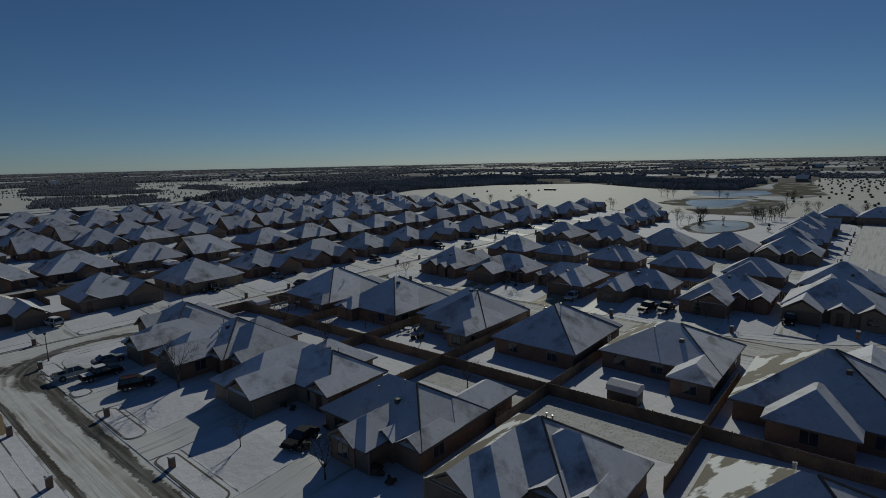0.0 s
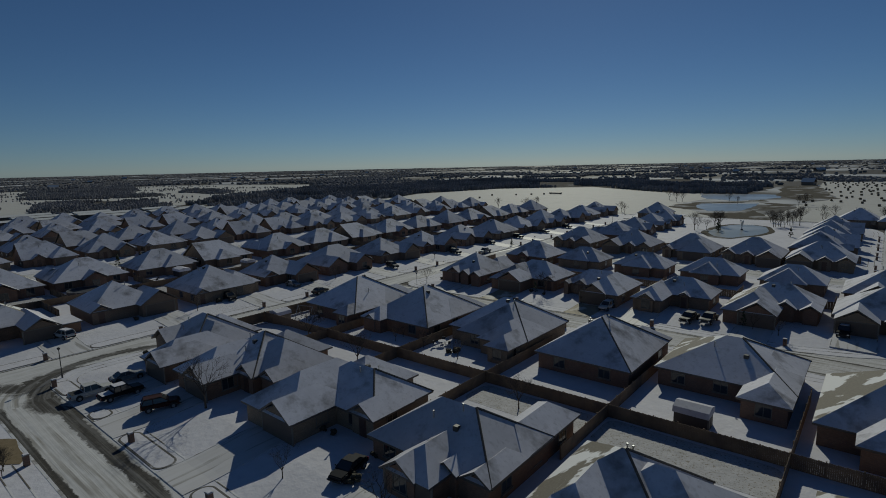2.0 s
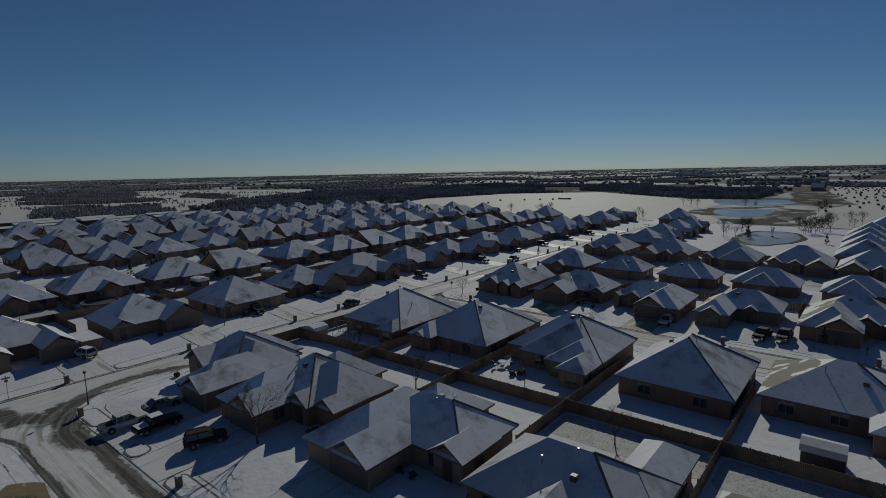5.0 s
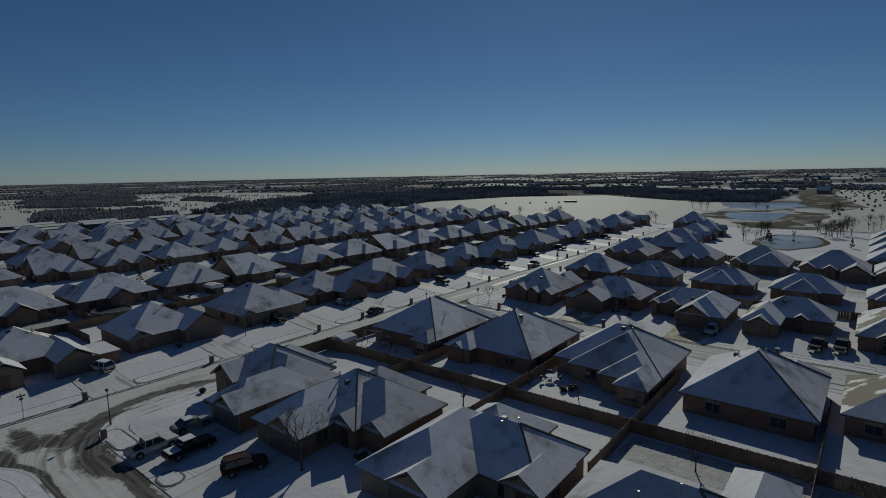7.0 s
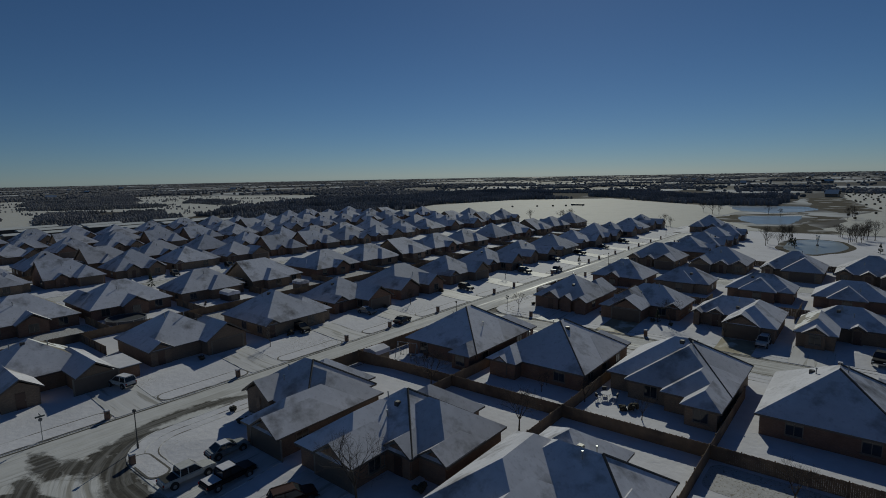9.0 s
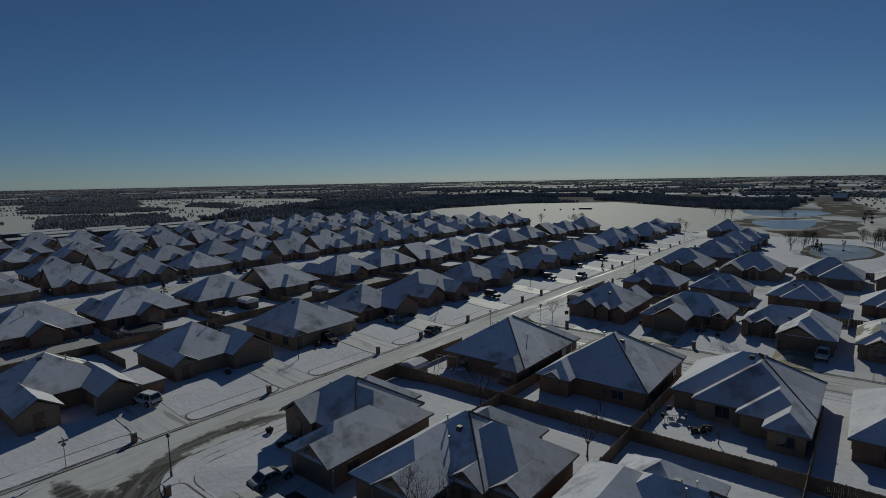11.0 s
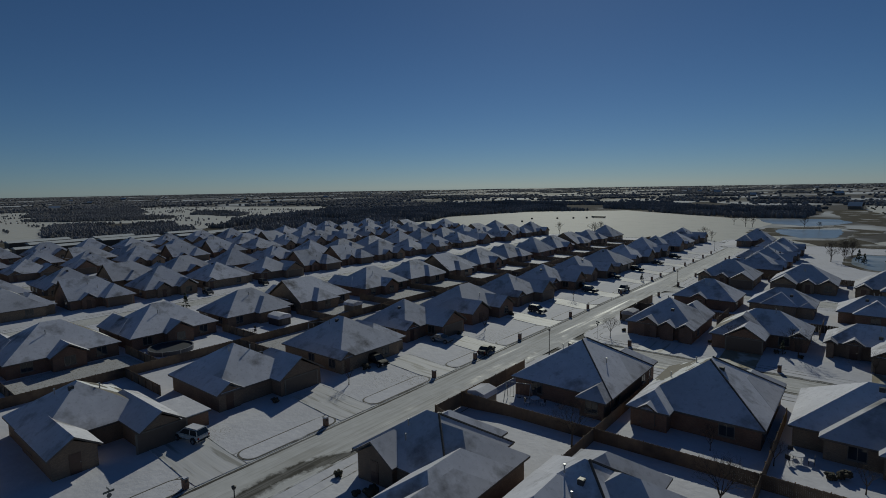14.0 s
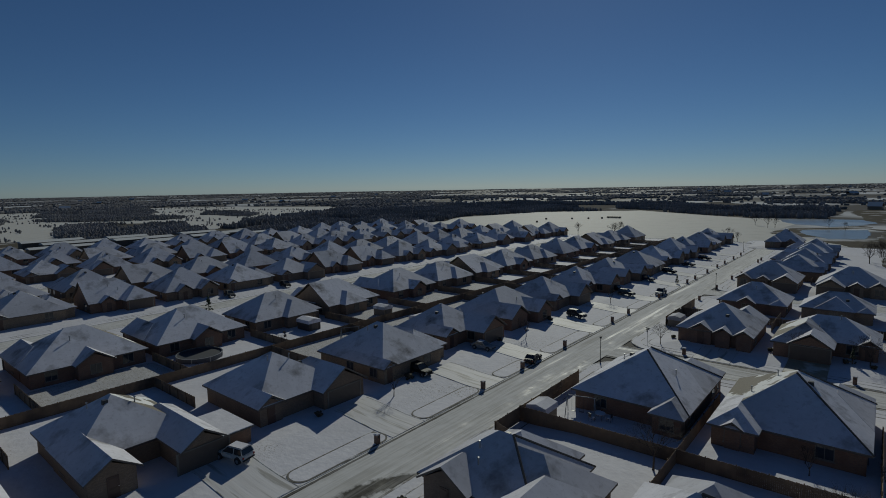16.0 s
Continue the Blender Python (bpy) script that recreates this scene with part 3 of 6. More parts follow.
def house(blocks, brick, label, garage=None, door=None, roof_mat=None, group="houses of the estate", eave=2.62 - YARD, caps=True, vents=3, pitch=PITCH, seed=1, sunny="N"):
    """blocks: x0, x1, y0, y1 of each roof, its ridge's axis, its two ends (h hip, g gable) and the slopes that have thawed."""
    rng = random.Random(seed)
    cx = (min(b[0] for b in blocks) + max(b[1] for b in blocks)) / 2
    cy = (min(b[2] for b in blocks) + max(b[3] for b in blocks)) / 2
    home = thing("house", (cx, cy, YARD), label, "house", group)
    bs = [(b[0] - cx, b[1] - cx, b[2] - cy, b[3] - cy, *b[4:]) for b in blocks]
    rects = []
    for i, (x0, x1, y0, y1, axis, lo, hi, *bare) in enumerate(bs):
        z = eave + 0.018 * i
        wall, roof = bmesh.new(), bmesh.new()
        rise, ends, hips = roof_block(roof, x0, x1, y0, y1, z, axis, lo, hi, (bare[0] if bare else "") + (sunny if i == 0 else ""), pitch)
        o = OVER + 0.013 * i
        wx0, wx1, wy0, wy1 = x0 + o, x1 - o, y0 + o, y1 - o
        rects.append((wx0, wx1, wy0, wy1))
        box(wall, wx0, wx1, wy0, wy1, -0.55, z - 0.04)
        for k, e in enumerate((lo, hi)):
            if e == "g":
                h = rise - o * pitch - 0.16
                if axis == "x":
                    px = (wx0, wx0 + 0.2) if k == 0 else (wx1 - 0.2, wx1)
                    tri = [(wy0, z - 0.05), (wy1, z - 0.05), ((wy0 + wy1) / 2, z - 0.05 + h)]
                    va, vb = [[wall.verts.new((q, u, w)) for u, w in tri] for q in px]
                else:
                    px = (wy0, wy0 + 0.2) if k == 0 else (wy1 - 0.2, wy1)
                    tri = [(wx0, z - 0.05), (wx1, z - 0.05), ((wx0 + wx1) / 2, z - 0.05 + h)]
                    va, vb = [[wall.verts.new((u, q, w)) for u, w in tri] for q in px]
                wall.faces.new(va), wall.faces.new(vb[::-1])
                for m_ in range(3):
                    n_ = (m_ + 1) % 3
                    wall.faces.new((va[m_], vb[m_], vb[n_], va[n_]))
        bmesh.ops.recalc_face_normals(wall, faces=wall.faces)
        bmesh.ops.recalc_face_normals(roof, faces=roof.faces)
        part("wall", wall, brick, home, "dark brick walls")
        part("roof", roof, [roof_mat or ROOF_SNOW, FASCIA, ROOF_BARE], home, "shingle roof under thin snow")
        if caps and i == 0:
            for p, q in hips:
                if p.x > q.x:
                    cap = bmesh.new()
                    tube(cap, (p + Vector((0.06, 0, -0.02)), q + Vector((0.03, 0, 0.0))), (0.09, 0.12), 5)
                    part("hip_cap", cap, SHINGLE, home, "dark bare hip shingles")

    def free(px, py, me):
        return not any(k != me and r[0] - 0.1 < px < r[1] + 0.1 and r[2] - 0.1 < py < r[3] + 0.1 for k, r in enumerate(rects))

    def put(kind, x, y, face, z):
        m = pose(x, y, z, 0, 0, TURN_OF[face])
        if kind == "window":
            w = part("window", shared(("window_frame",), win_frame, TRIM), None, home, "", m)
            part("pane", shared(("pane",), win_pane, GLASS), None, w)
            part("sill", shared(("sill",), win_sill, TRIM), None, w)
        elif kind == "garage":
            g = part("garage_door", shared(("garage_door",), garage_panels, GARAGE), None, home, "panelled garage door", m)
            part("door_frame", shared(("garage_frame",), garage_frame, TRIM), None, g)
        else:
            d = part("front_door", shared(("front_door",), door_leaf, DOOR), None, home, "dark panelled front door", m)
            part("knob", shared(("knob",), door_knob, CHROME), None, d)

    for i, (wx0, wx1, wy0, wy1) in enumerate(rects):
        for face in "SNEW":
            horiz = face in "SN"
            a0, a1 = (wx0, wx1) if horiz else (wy0, wy1)
            fixed = {"S": wy0, "N": wy1, "E": wx1, "W": wx0}[face]
            n = max(1, int((a1 - a0) / 4.2))
            for k in range(n):
                a = a0 + (a1 - a0) * (k + 0.5) / n
                px, py = (a, fixed) if horiz else (fixed, a)
                ox, oy = {"S": (0, -0.3), "N": (0, 0.3), "E": (0.3, 0), "W": (-0.3, 0)}[face]
                if not all(free(px + ox + (s if horiz else 0), py + oy + (0 if horiz else s), i) for s in (-0.9, 0, 0.9)):
                    continue
                if garage == (i, face):
                    if k == n // 2:
                        put("garage", (wx0 + wx1) / 2 if horiz else px, py if horiz else (wy0 + wy1) / 2, face, 0)
                elif door == (i, face) and k == 0:
                    put("door", px, py, face, 0.0)
                elif a1 - a0 > 2.4 and (horiz or rng.random() < 0.5):
                    put("window", px, py, face, 0.6)
    x0, x1, y0, y1, axis = bs[0][:5]
    half = min(x1 - x0, y1 - y0) / 2
    for k in range(vents):
        side = rng.choice((-1, 1))
        u, v = rng.uniform(-0.35, 0.35) * (x1 - x0), rng.uniform(0.1, 0.6) * half * side
        px, py = ((x0 + x1) / 2 + v, (y0 + y1) / 2 + rng.uniform(-0.15, 0.15) * (y1 - y0)) if axis == "y" else ((x0 + x1) / 2 + u * 0.4, (y0 + y1) / 2 + v)
        d = min(px - x0, x1 - px, py - y0, y1 - py)
        m = pose(px, py, eave + d * pitch, 0, 0, 0)
        if k == 2:
            part("roof_vent", shared(("roof_vent",), vent_box, DARK_METAL), None, home, "dark box vent", m)
        else:
            part("vent_pipe", shared(("vent_pipe",), vent_pipe, GALV), None, home, "metal vent pipe", m)
    return home


LBL = "single-storey brick house under a thin layer of snow"
# row backing onto the middle fence, fronts to the side street
house([(-85.0, -71.9, 55.0, 69.3, "y", "h", "h"), (-75.6, -71.93, 53.4, 60, "y", "h", "h"), (-78.5, -71.95, 62, 71.4, "y", "h", "h")], BRICKS[2],
      "corner brick house with a snowy hipped roof beside the fence", garage=(2, "N"), seed=3)
house([(-70.2, -57.2, 56.2, 70.3, "y", "h", "h", "W"), (-70.2, -65.6, 54.6, 63.0, "y", "h", "h"), (-69.0, -66.8, 54.45, 58.0, "y", "g", "h"), (-63.5, -57.25, 62, 71.8, "y", "h", "h")], BRICKS[0],
      "brown brick house with a snowy hipped roof and rear wing", garage=(3, "N"), seed=4)
house([(-55.8, -42.2, 59.4, 71.4, "x", "h", "h"), (-53.2, -42.22, 58.0, 70.5, "y", "h", "h"), (-48.8, -42.24, 56.8, 66, "y", "h", "h"), (-46.2, -42.26, 54.7, 64, "y", "h", "h"), (-50.5, -44.0, 64, 72.8, "y", "h", "h")], BRICKS[3],
      "brick house with a stepped snowy hipped roof", garage=(4, "N"), seed=5)
house([(-39.8, -27.4, 57.0, 70.8, "y", "h", "h"), (-33.5, -27.45, 63.0, 72.2, "y", "h", "h")], BRICKS[2],
      "brick house with a plain hipped roof in blue shade", garage=(1, "N"), seed=6)
house([(-26.1, -12.1, 60.7, 73.0, "x", "h", "h", "W"), (-16.9, -12.05, 57.1, 67.0, "y", "h", "h"), (-18.6, -12.15, 64, 73.2, "y", "h", "h")], BRICKS[2],
      "brick house with a hipped rear wing and a covered patio", garage=(2, "N"), seed=7, pitch=0.53)
house([(-10.4, 4.4, 55.4, 69.5, "x", "h", "h", "W"), (-7.2, 0.2, 52.7, 62.0, "y", "h", "h"), (-4.0, 4.2, 62, 73, "y", "h", "g")], BRICKS[0],
      "brick house with a half-thawed brown west slope", garage=(2, "N"), seed=8)
house([(7.5, 20.5, 56.5, 70.5, "y", "h", "h"), (13, 20.4, 64, 74, "y", "h", "g")], BRICKS[3], LBL, garage=(1, "N"), seed=9)
# row facing the near street
house([(-86.8, -75.4, 30.0, 40.0, "x", "h", "h"), (-84.0, -72.9, 30.1, 38.7, "x", "h", "h"), (-79.4, -72.92, 25.2, 36.0, "y", "h", "h"), (-77.65, -72.94, 25.0, 33.0, "y", "g", "h"), (-86.3, -81.0, 29.4, 35.0, "y", "g", "h"), (-84.9, -76.9, 33.0, 41.3, "y", "h", "h")], BRICKS[4],
      "corner brick house with a wide smudged snowy east slope", garage=(3, "S"), door=(4, "S"), seed=10)
house([(-71.3, -60.83, 30.1, 40.2, "x", "h", "h"), (-68.0, -57.65, 31.0, 40.0, "x", "h", "h"), (-71.35, -63.65, 25.8, 37.0, "y", "h", "h"), (-68.6, -63.67, 25.6, 33.0, "y", "g", "h"), (-64.55, -60.85, 29.9, 36.0, "y", "g", "h"), (-60.94, -57.67, 30.8, 36.5, "y", "g", "h"), (-69.8, -61.8, 34.0, 42.4, "y", "h", "h")], BRICKS[0],
      "brick house with three front gables and a snowy roof", garage=(3, "S"), door=(4, "S"), seed=11, pitch=0.67)
house([(-54.5, -42.2, 31.4, 40.05, "x", "h", "h"), (-56.55, -47.7, 26.2, 39.8, "y", "h", "h"), (-53.0, -47.72, 26.0, 34.0, "y", "g", "h"), (-45.95, -42.0, 31.2, 37.0, "y", "g", "h"), (-54.4, -46.4, 34.0, 42.4, "y", "h", "h")], BRICKS[3],
      "tan brick house with two front gables under snow", garage=(2, "S"), door=(3, "S"), seed=12)
house([(-40.9, -27.45, 29.4, 39.1, "x", "h", "h"), (-36.2, -31.1, 26.6, 35.0, "y", "h", "h"), (-36.22, -32.4, 26.4, 33.0, "y", "g", "h"), (-32.9, -30.4, 29.0, 34.0, "y", "g", "h"), (-30.3, -27.43, 29.2, 35.0, "y", "g", "h"), (-32.0, -27.47, 34.0, 44.25, "y", "h", "h")], BRICKS[0],
      "brick house with a broad snowy roof and front gables", garage=(1, "S"), door=(3, "S"), seed=13)
house([(-24.97, -15.0, 30.6, 40.3, "x", "h", "h", "W"), (-22.0, -12.2, 31.2, 39.65, "x", "h", "h"), (-24.95, -18.0, 27.2, 38.0, "y", "h", "h", "W"), (-24.93, -20.4, 26.8, 34.0, "y", "g", "h", "W"), (-18.1, -15.02, 30.4, 36.0, "y", "g", "h"), (-15.3, -12.22, 31.0, 36.0, "y", "g", "h")], BRICKS[4],
      "brick house with a many-gabled snowy roof", garage=(3, "S"), door=(4, "S"), seed=14)
house([(-9.0, 4.5, 31.0, 43.6, "x", "h", "h", "W"), (-2.5, 4.4, 26.5, 37.0, "y", "g", "h"), (-8.9, -4.5, 29.0, 37.0, "y", "g", "h")], BRICKS[0],
      "brick house with a thawing rear slope", garage=(1, "S"), door=(2, "S"), seed=15)
house([(7.0, 20.0, 31.0, 43.6, "x", "h", "h"), (7.1, 13.5, 26.5, 37.0, "y", "g", "h")], BRICKS[2], LBL, garage=(1, "S"), seed=16)

# repeated house kinds, fronts to the south, built once well outside the view and then copied
KINDS = [
    [(-6.6, 6.6, -5.8, 6.8, "x", "h", "h"), (-6.2, 0.4, -7.6, 2, "y", "g", "h")],
    [(-6.4, 6.4, -5, 7.0, "x", "h", "h"), (-6.35, -0.5, -8, 1, "y", "h", "h"), (0.8, 4.2, -5.9, 0, "y", "g", "h"), (-1.5, 4.5, 1, 8.0, "y", "h", "g")],
    [(-6.8, 6.8, -6.2, 6.6, "x", "h", "h"), (0.8, 5.7, -8.3, 2, "y", "g", "h"), (-4.4, -0.4, -7.3, 2, "y", "g", "h")],
    [(-6.5, 6.5, -5, 7, "x", "h", "h"), (0.2, 6.45, -8, 2, "y", "h", "h"), (-6.2, -2.4, -6.2, 0, "y", "g", "h"), (-4.5, 0.5, 1, 7.9, "y", "h", "g"), (2.6, 6.4, 2, 7.6, "y", "h", "g")],
    [(-6.6, 6.6, -5, 6.5, "x", "g", "h"), (-0.2, 6.55, -7.6, 1, "y", "h", "h"), (-4.5, -1, -5.8, 0, "y", "g", "h")],
    [(-6.5, 6.5, -5.5, 7.2, "y", "h", "h"), (-6.45, -1.2, -7.2, 2.0, "y", "g", "h"), (3.0, 6.45, -6.2, 4.0, "y", "h", "h")],
    [(-6.8, 8.8, -5.2, 7, "x", "h", "h"), (1.0, 6.9, -7.9, 3, "y", "g", "h"), (-6.78, -0.4, -6.9, 3, "y", "g", "h")],
    [(-6.8, 6.8, -4.6, 7, "x", "h", "h"), (0.8, 6.78, -7.9, 3, "y", "g", "h"), (-6.78, -1.4, -6.6, 3, "y", "g", "h")],
]
KIND_LABELS = ["brick house with a gabled garage wing under snow", "brick house with hipped garage wing and snowy roof", "snow-dusted brick house with twin front gables",
               "brick house with steep snowy roof and rear gables", "brick house with one gable end and snowy slopes", "brick house with a side wing and snow on the roof",
               "brick house with two front gables and a lower side roof", "brick house with a wide garage gable and blue-shaded snow"]
# the two rows behind the main street: a tall hipped body, a gable flush with its corner, and a garage or rear wing
WEST_KINDS = [
    [(-7.1, 4.9, -5.5, 6.9, "y", "h", "h"), (-7.12, -3.5, -5.8, 2.0, "y", "g", "h"), (0.2, 7.2, -7.6, 3.0, "y", "g", "h")],
    [(-6.6, 4.6, -4.2, 7.4, "y", "h", "h"), (-6.7, -2.1, -8.6, 2.0, "y", "g", "h"), (0.8, 5.5, -9.4, 3.0, "y", "g", "h")],
    [(-7.7, 5.0, -7.0, 7.0, "y", "h", "h"), (-7.72, -4.9, -7.3, 2.0, "y", "g", "h"), (-0.6, 6.8, -6.2, 5.0, "y", "h", "h")],
    [(-8.1, 3.6, -4.2, 7.0, "y", "h", "h"), (-8.12, -4.4, -4.5, 2.0, "y", "g", "h"), (-2.6, 4.4, -7.9, 3.0, "y", "g", "h")],
    [(-6.7, 8.6, -5.7, 6.95, "x", "h", "h"), (-1.8, 3.4, -1.0, 8.4, "y", "h", "g"), (3.0, 8.7, -7.6, 2.0, "y", "g", "h")],
    [(-6.9, 8.0, -6.5, 5.4, "x", "h", "h"), (-5.0, 2.2, -2.0, 7.0, "y", "h", "h"), (-6.6, 0.0, -8.2, 2.0, "y", "g", "h")],
    [(-7.4, 6.9, -6.2, 6.8, "x", "h", "g"), (-2.5, 4.0, -1.0, 8.6, "y", "h", "h"), (0.6, 6.7, -8.0, 2.0, "y", "g", "h")],
]
NORTH_KINDS = [
    [(-6.8, 6.8, -5.0, 6.8, "x", "h", "h"), (-6.4, -1.0, -7.8, 2.0, "y", "g", "h"), (-0.6, 2.6, -5.9, 1.0, "y", "g", "h"), (3.0, 6.75, -5.6, 2.0, "y", "g", "h")],
    [(-6.8, 6.8, -5.0, 6.8, "x", "h", "h"), (1.4, 6.7, -7.6, 2.0, "y", "g", "h"), (-2.2, 0.8, -5.8, 1.0, "y", "g", "h"), (-6.75, -3.2, -5.5, 2.0, "y", "g", "h")],
    [(-6.6, 6.6, -4.8, 7.0, "x", "h", "h"), (-2.0, 6.55, -7.2, 3.0, "y", "h", "h"), (-6.3, -3.2, -5.8, 1.0, "y", "g", "h")],
]
WEST_LABELS = ["brick house with a tall hipped roof and garage gable under snow", "large brick house with stepped gables under thin snow", "brick house with a square hipped roof in blue shade",
               "brick house with a steep hip and a projecting garage", "brick house with a long snowy hip and a rear gable", "brick house with a hipped rear porch under snow", "brick house with a snowy ridge and one gable end",
               "brick house with a front garage gable and two small gables", "brick house with a row of three white-edged front gables", "brick house with a broad hipped garage wing under snow"]
HOME = {}


def place_home(x, y, turn, k):
    """A house of kind k with its middle at x, y; turn 0 has its front to the south."""
    m = pose(x, y, YARD, 0, 0, turn)
    if (k, turn) not in HOME:
        west = k >= 16
        plan = (WEST_KINDS + NORTH_KINDS)[k - 16] if west else KINDS[k % 8]
        doors = (1 if k >= 23 else 2, "S") if west else (1, "S") if plan[1][1] - plan[1][0] > 5.9 else None
        h = house(plan, BRICKS[(k * 2 + k // 8) % 5], WEST_LABELS[k - 16] if west else KIND_LABELS[k % 8], garage=doors, door=(2 if k >= 23 else 1, "S") if west else (2, "S"), seed=20 + k, vents=3, caps=False, pitch=0.65 if k < 8 or west else 0.76, sunny={0: "N", 90: "E", 180: "S", 270: "W"}[turn])
        h.matrix_basis = m
        HOME[k, turn] = h
        return h
    return copy_thing(HOME[k, turn], m)


rng = random.Random(5)
W1_KINDS = (18, 17, 16, 18, 19, 6, 16, 19, 7, 18, 16, 10, 19, 18, 15)
ROWS_W1 = [0.5, 18.0, 36.2, 53.6, 69.3, 86.5, 104.0, 121.5, 140.0, 158.0, 176.0, 194.0, 212, 230, 248]
for i, y in enumerate(ROWS_W1):
    place_home(-114.3, y - 0.4, 90, W1_KINDS[i])
for i, y in enumerate([6, 23.5, 40, 57, 73, 92, 108.5, 124, 140, 157, 174, 191, 208, 225, 243]):
    place_home(-150.3, y, 270, (21, 20, 20, 21, 22, 20, 21, 22, 20, 21, 13, 20, 22, 21, 10)[i])
for x, turn, y0, n in ((-193.4, 90, -4.5, 17), (-217.0, 270, -3.5, 17), (-254.0, 90, -2, 17), (-278.0, 270, 6, 16), (-307.5, 90, 0, 16)):
    for i in range(n):
        place_home(x + rng.uniform(-1, 1), y0 + 15.9 * i, turn, rng.choice((8, 9, 10, 12, 14, 15, 16, 18, 19) if turn == 90 else (9, 11, 13, 20, 21, 22)))
# row across the side street, fronts to the south, and the row backing onto it
NORTH = dict(caps=False, group="houses of the estate")
house([(-83.6, -71.9, 90.6, 102.3, "x", "h", "h"), (-81.6, -77.7, 90.2, 96.0, "y", "g", "h"), (-77.8, -74.9, 89.8, 96.0, "y", "g", "h"), (-74.8, -71.92, 89.6, 96.0, "y", "g", "h"), (-78.5, -71.94, 98.0, 104.5, "y", "h", "g")], BRICKS[2],
      "corner brick house with three small front gables under snow", door=(1, "S"), seed=61, **NORTH)
house([(-69.5, -56.8, 94.7, 104.0, "x", "h", "h"), (-69.9, -62.0, 90.3, 102.0, "y", "h", "h", "W"), (-67.8, -62.02, 89.9, 97.0, "y", "g", "h"), (-59.6, -56.82, 94.4, 100.0, "y", "g", "h")], BRICKS[0],
      "brick house with a wide garage gable and a thawed west slope", garage=(2, "S"), door=(3, "S"), seed=62, **NORTH)
house([(-55.2, -43.0, 95.2, 102.8, "x", "h", "h"), (-49.6, -42.0, 90.1, 102.7, "y", "h", "h"), (-49.55, -44.2, 89.8, 97.0, "y", "g", "h"), (-52.9, -50.2, 94.8, 99.0, "y", "g", "h"), (-55.22, -53.4, 94.0, 99.0, "y", "g", "h")], BRICKS[4],
      "brick house with a tall snowy garage wing and low entrance gable", garage=(2, "S"), door=(3, "S"), seed=63, **NORTH)
house([(-39.5, -28.4, 96.6, 104.7, "x", "h", "h"), (-40.2, -34.7, 90.8, 102.0, "y", "h", "h", "W"), (-39.1, -35.8, 90.4, 96.0, "y", "g", "h"), (-33.85, -31.6, 96.0, 100.0, "y", "g", "h")], BRICKS[1],
      "brick house with white-edged front gables and a thawing west slope", garage=(1, "S"), door=(3, "S"), seed=64, **NORTH)
house([(-25.5, -13.0, 97.6, 107.0, "x", "h", "h"), (-25.9, -18.0, 91.3, 104.0, "y", "h", "h", "W"), (-23.6, -18.02, 91.0, 99.0, "y", "g", "h"), (-19.5, -16.2, 97.0, 102.0, "y", "g", "h"), (-15.9, -13.02, 96.8, 102.0, "y", "g", "h")], BRICKS[0],
      "large brick house with a garage gable and white-edged roof lines", garage=(2, "S"), door=(3, "S"), seed=65, **NORTH)
place_home(-5.0, 102.0, 0, 23)
house([(-83.3, -70.9, 117.4, 128.0, "x", "h", "h"), (-79.6, -76.2, 116.7, 122.0, "y", "g", "h"), (-74.0, -70.92, 116.9, 122.0, "y", "h", "h")], BRICKS[2], "brick house with a snowy hip and a small rear gable", seed=71, **NORTH)
house([(-69.3, -57.8, 119.0, 127.6, "x", "h", "h"), (-67.0, -60.6, 118.5, 126.0, "y", "h", "h"), (-60.5, -57.82, 118.7, 124.0, "y", "h", "h")], BRICKS[3], "brick house with a hipped rear wing in blue shade", seed=72, **NORTH)
house([(-54.9, -42.8, 119.0, 127.6, "x", "h", "h"), (-52.4, -45.7, 117.8, 126.0, "y", "h", "h"), (-45.6, -42.82, 118.6, 124.0, "y", "h", "h")], BRICKS[0], "brick house with a broad hipped rear wing under snow", seed=73, **NORTH)
house([(-40.3, -28.3, 119.2, 127.8, "x", "h", "h"), (-37.9, -31.7, 118.0, 126.0, "y", "h", "h")], BRICKS[2], "brick house with one hipped rear wing edged in white", seed=74, **NORTH)
house([(-25.2, -13.9, 118.6, 127.4, "x", "h", "h"), (-23.9, -16.9, 117.4, 126.0, "y", "h", "h")], BRICKS[4], "brick house with a wide snowy rear hip", seed=75, **NORTH)
place_home(-5.2, 121.5, 180, 1)
for i, x in enumerate([-79.0, -62.5, -46.5, -31.5, -17.5]):
    place_home(x, 152.5, 0, (24, 23, 25, 24, 23)[i])
for i, y in enumerate([173, 190, 207, 224]):
    place_home(-76.5, y, 270, (3, 1, 3, 1)[i])
for i, y in enumerate([172, 188.5, 205, 222]):
    place_home(-18.5, y, 90, (2, 0, 2, 0)[i])
for i, y in enumerate([150, 166, 184, 202, 220, 240]):
    place_home(15.5, y, 270, rng.randrange(6))
place_home(-88.0, 252, 0, 9)
place_home(-2.0, 255, 180, 4)
place_home(-14.0, 258, 180, 2)

# ---------------------------------------------------------------- fences
def fence_panel(b, n=17):
    for k in range(n):
        u = 2.4 * k / n
        box(b, u + 0.002, u + 2.4 / n - 0.002, -0.012, 0.012, 0.04 + 0.012 * (k % 3), 1.78 + 0.015 * ((k * 7) % 4))
    for z in (0.35, 1.45):
        box(b, 0, 2.4, 0.013, 0.06, z, z + 0.09)


def fence_post(b):
    box(b, -0.05, 0.05, 0.014, 0.11, 0, 1.86)


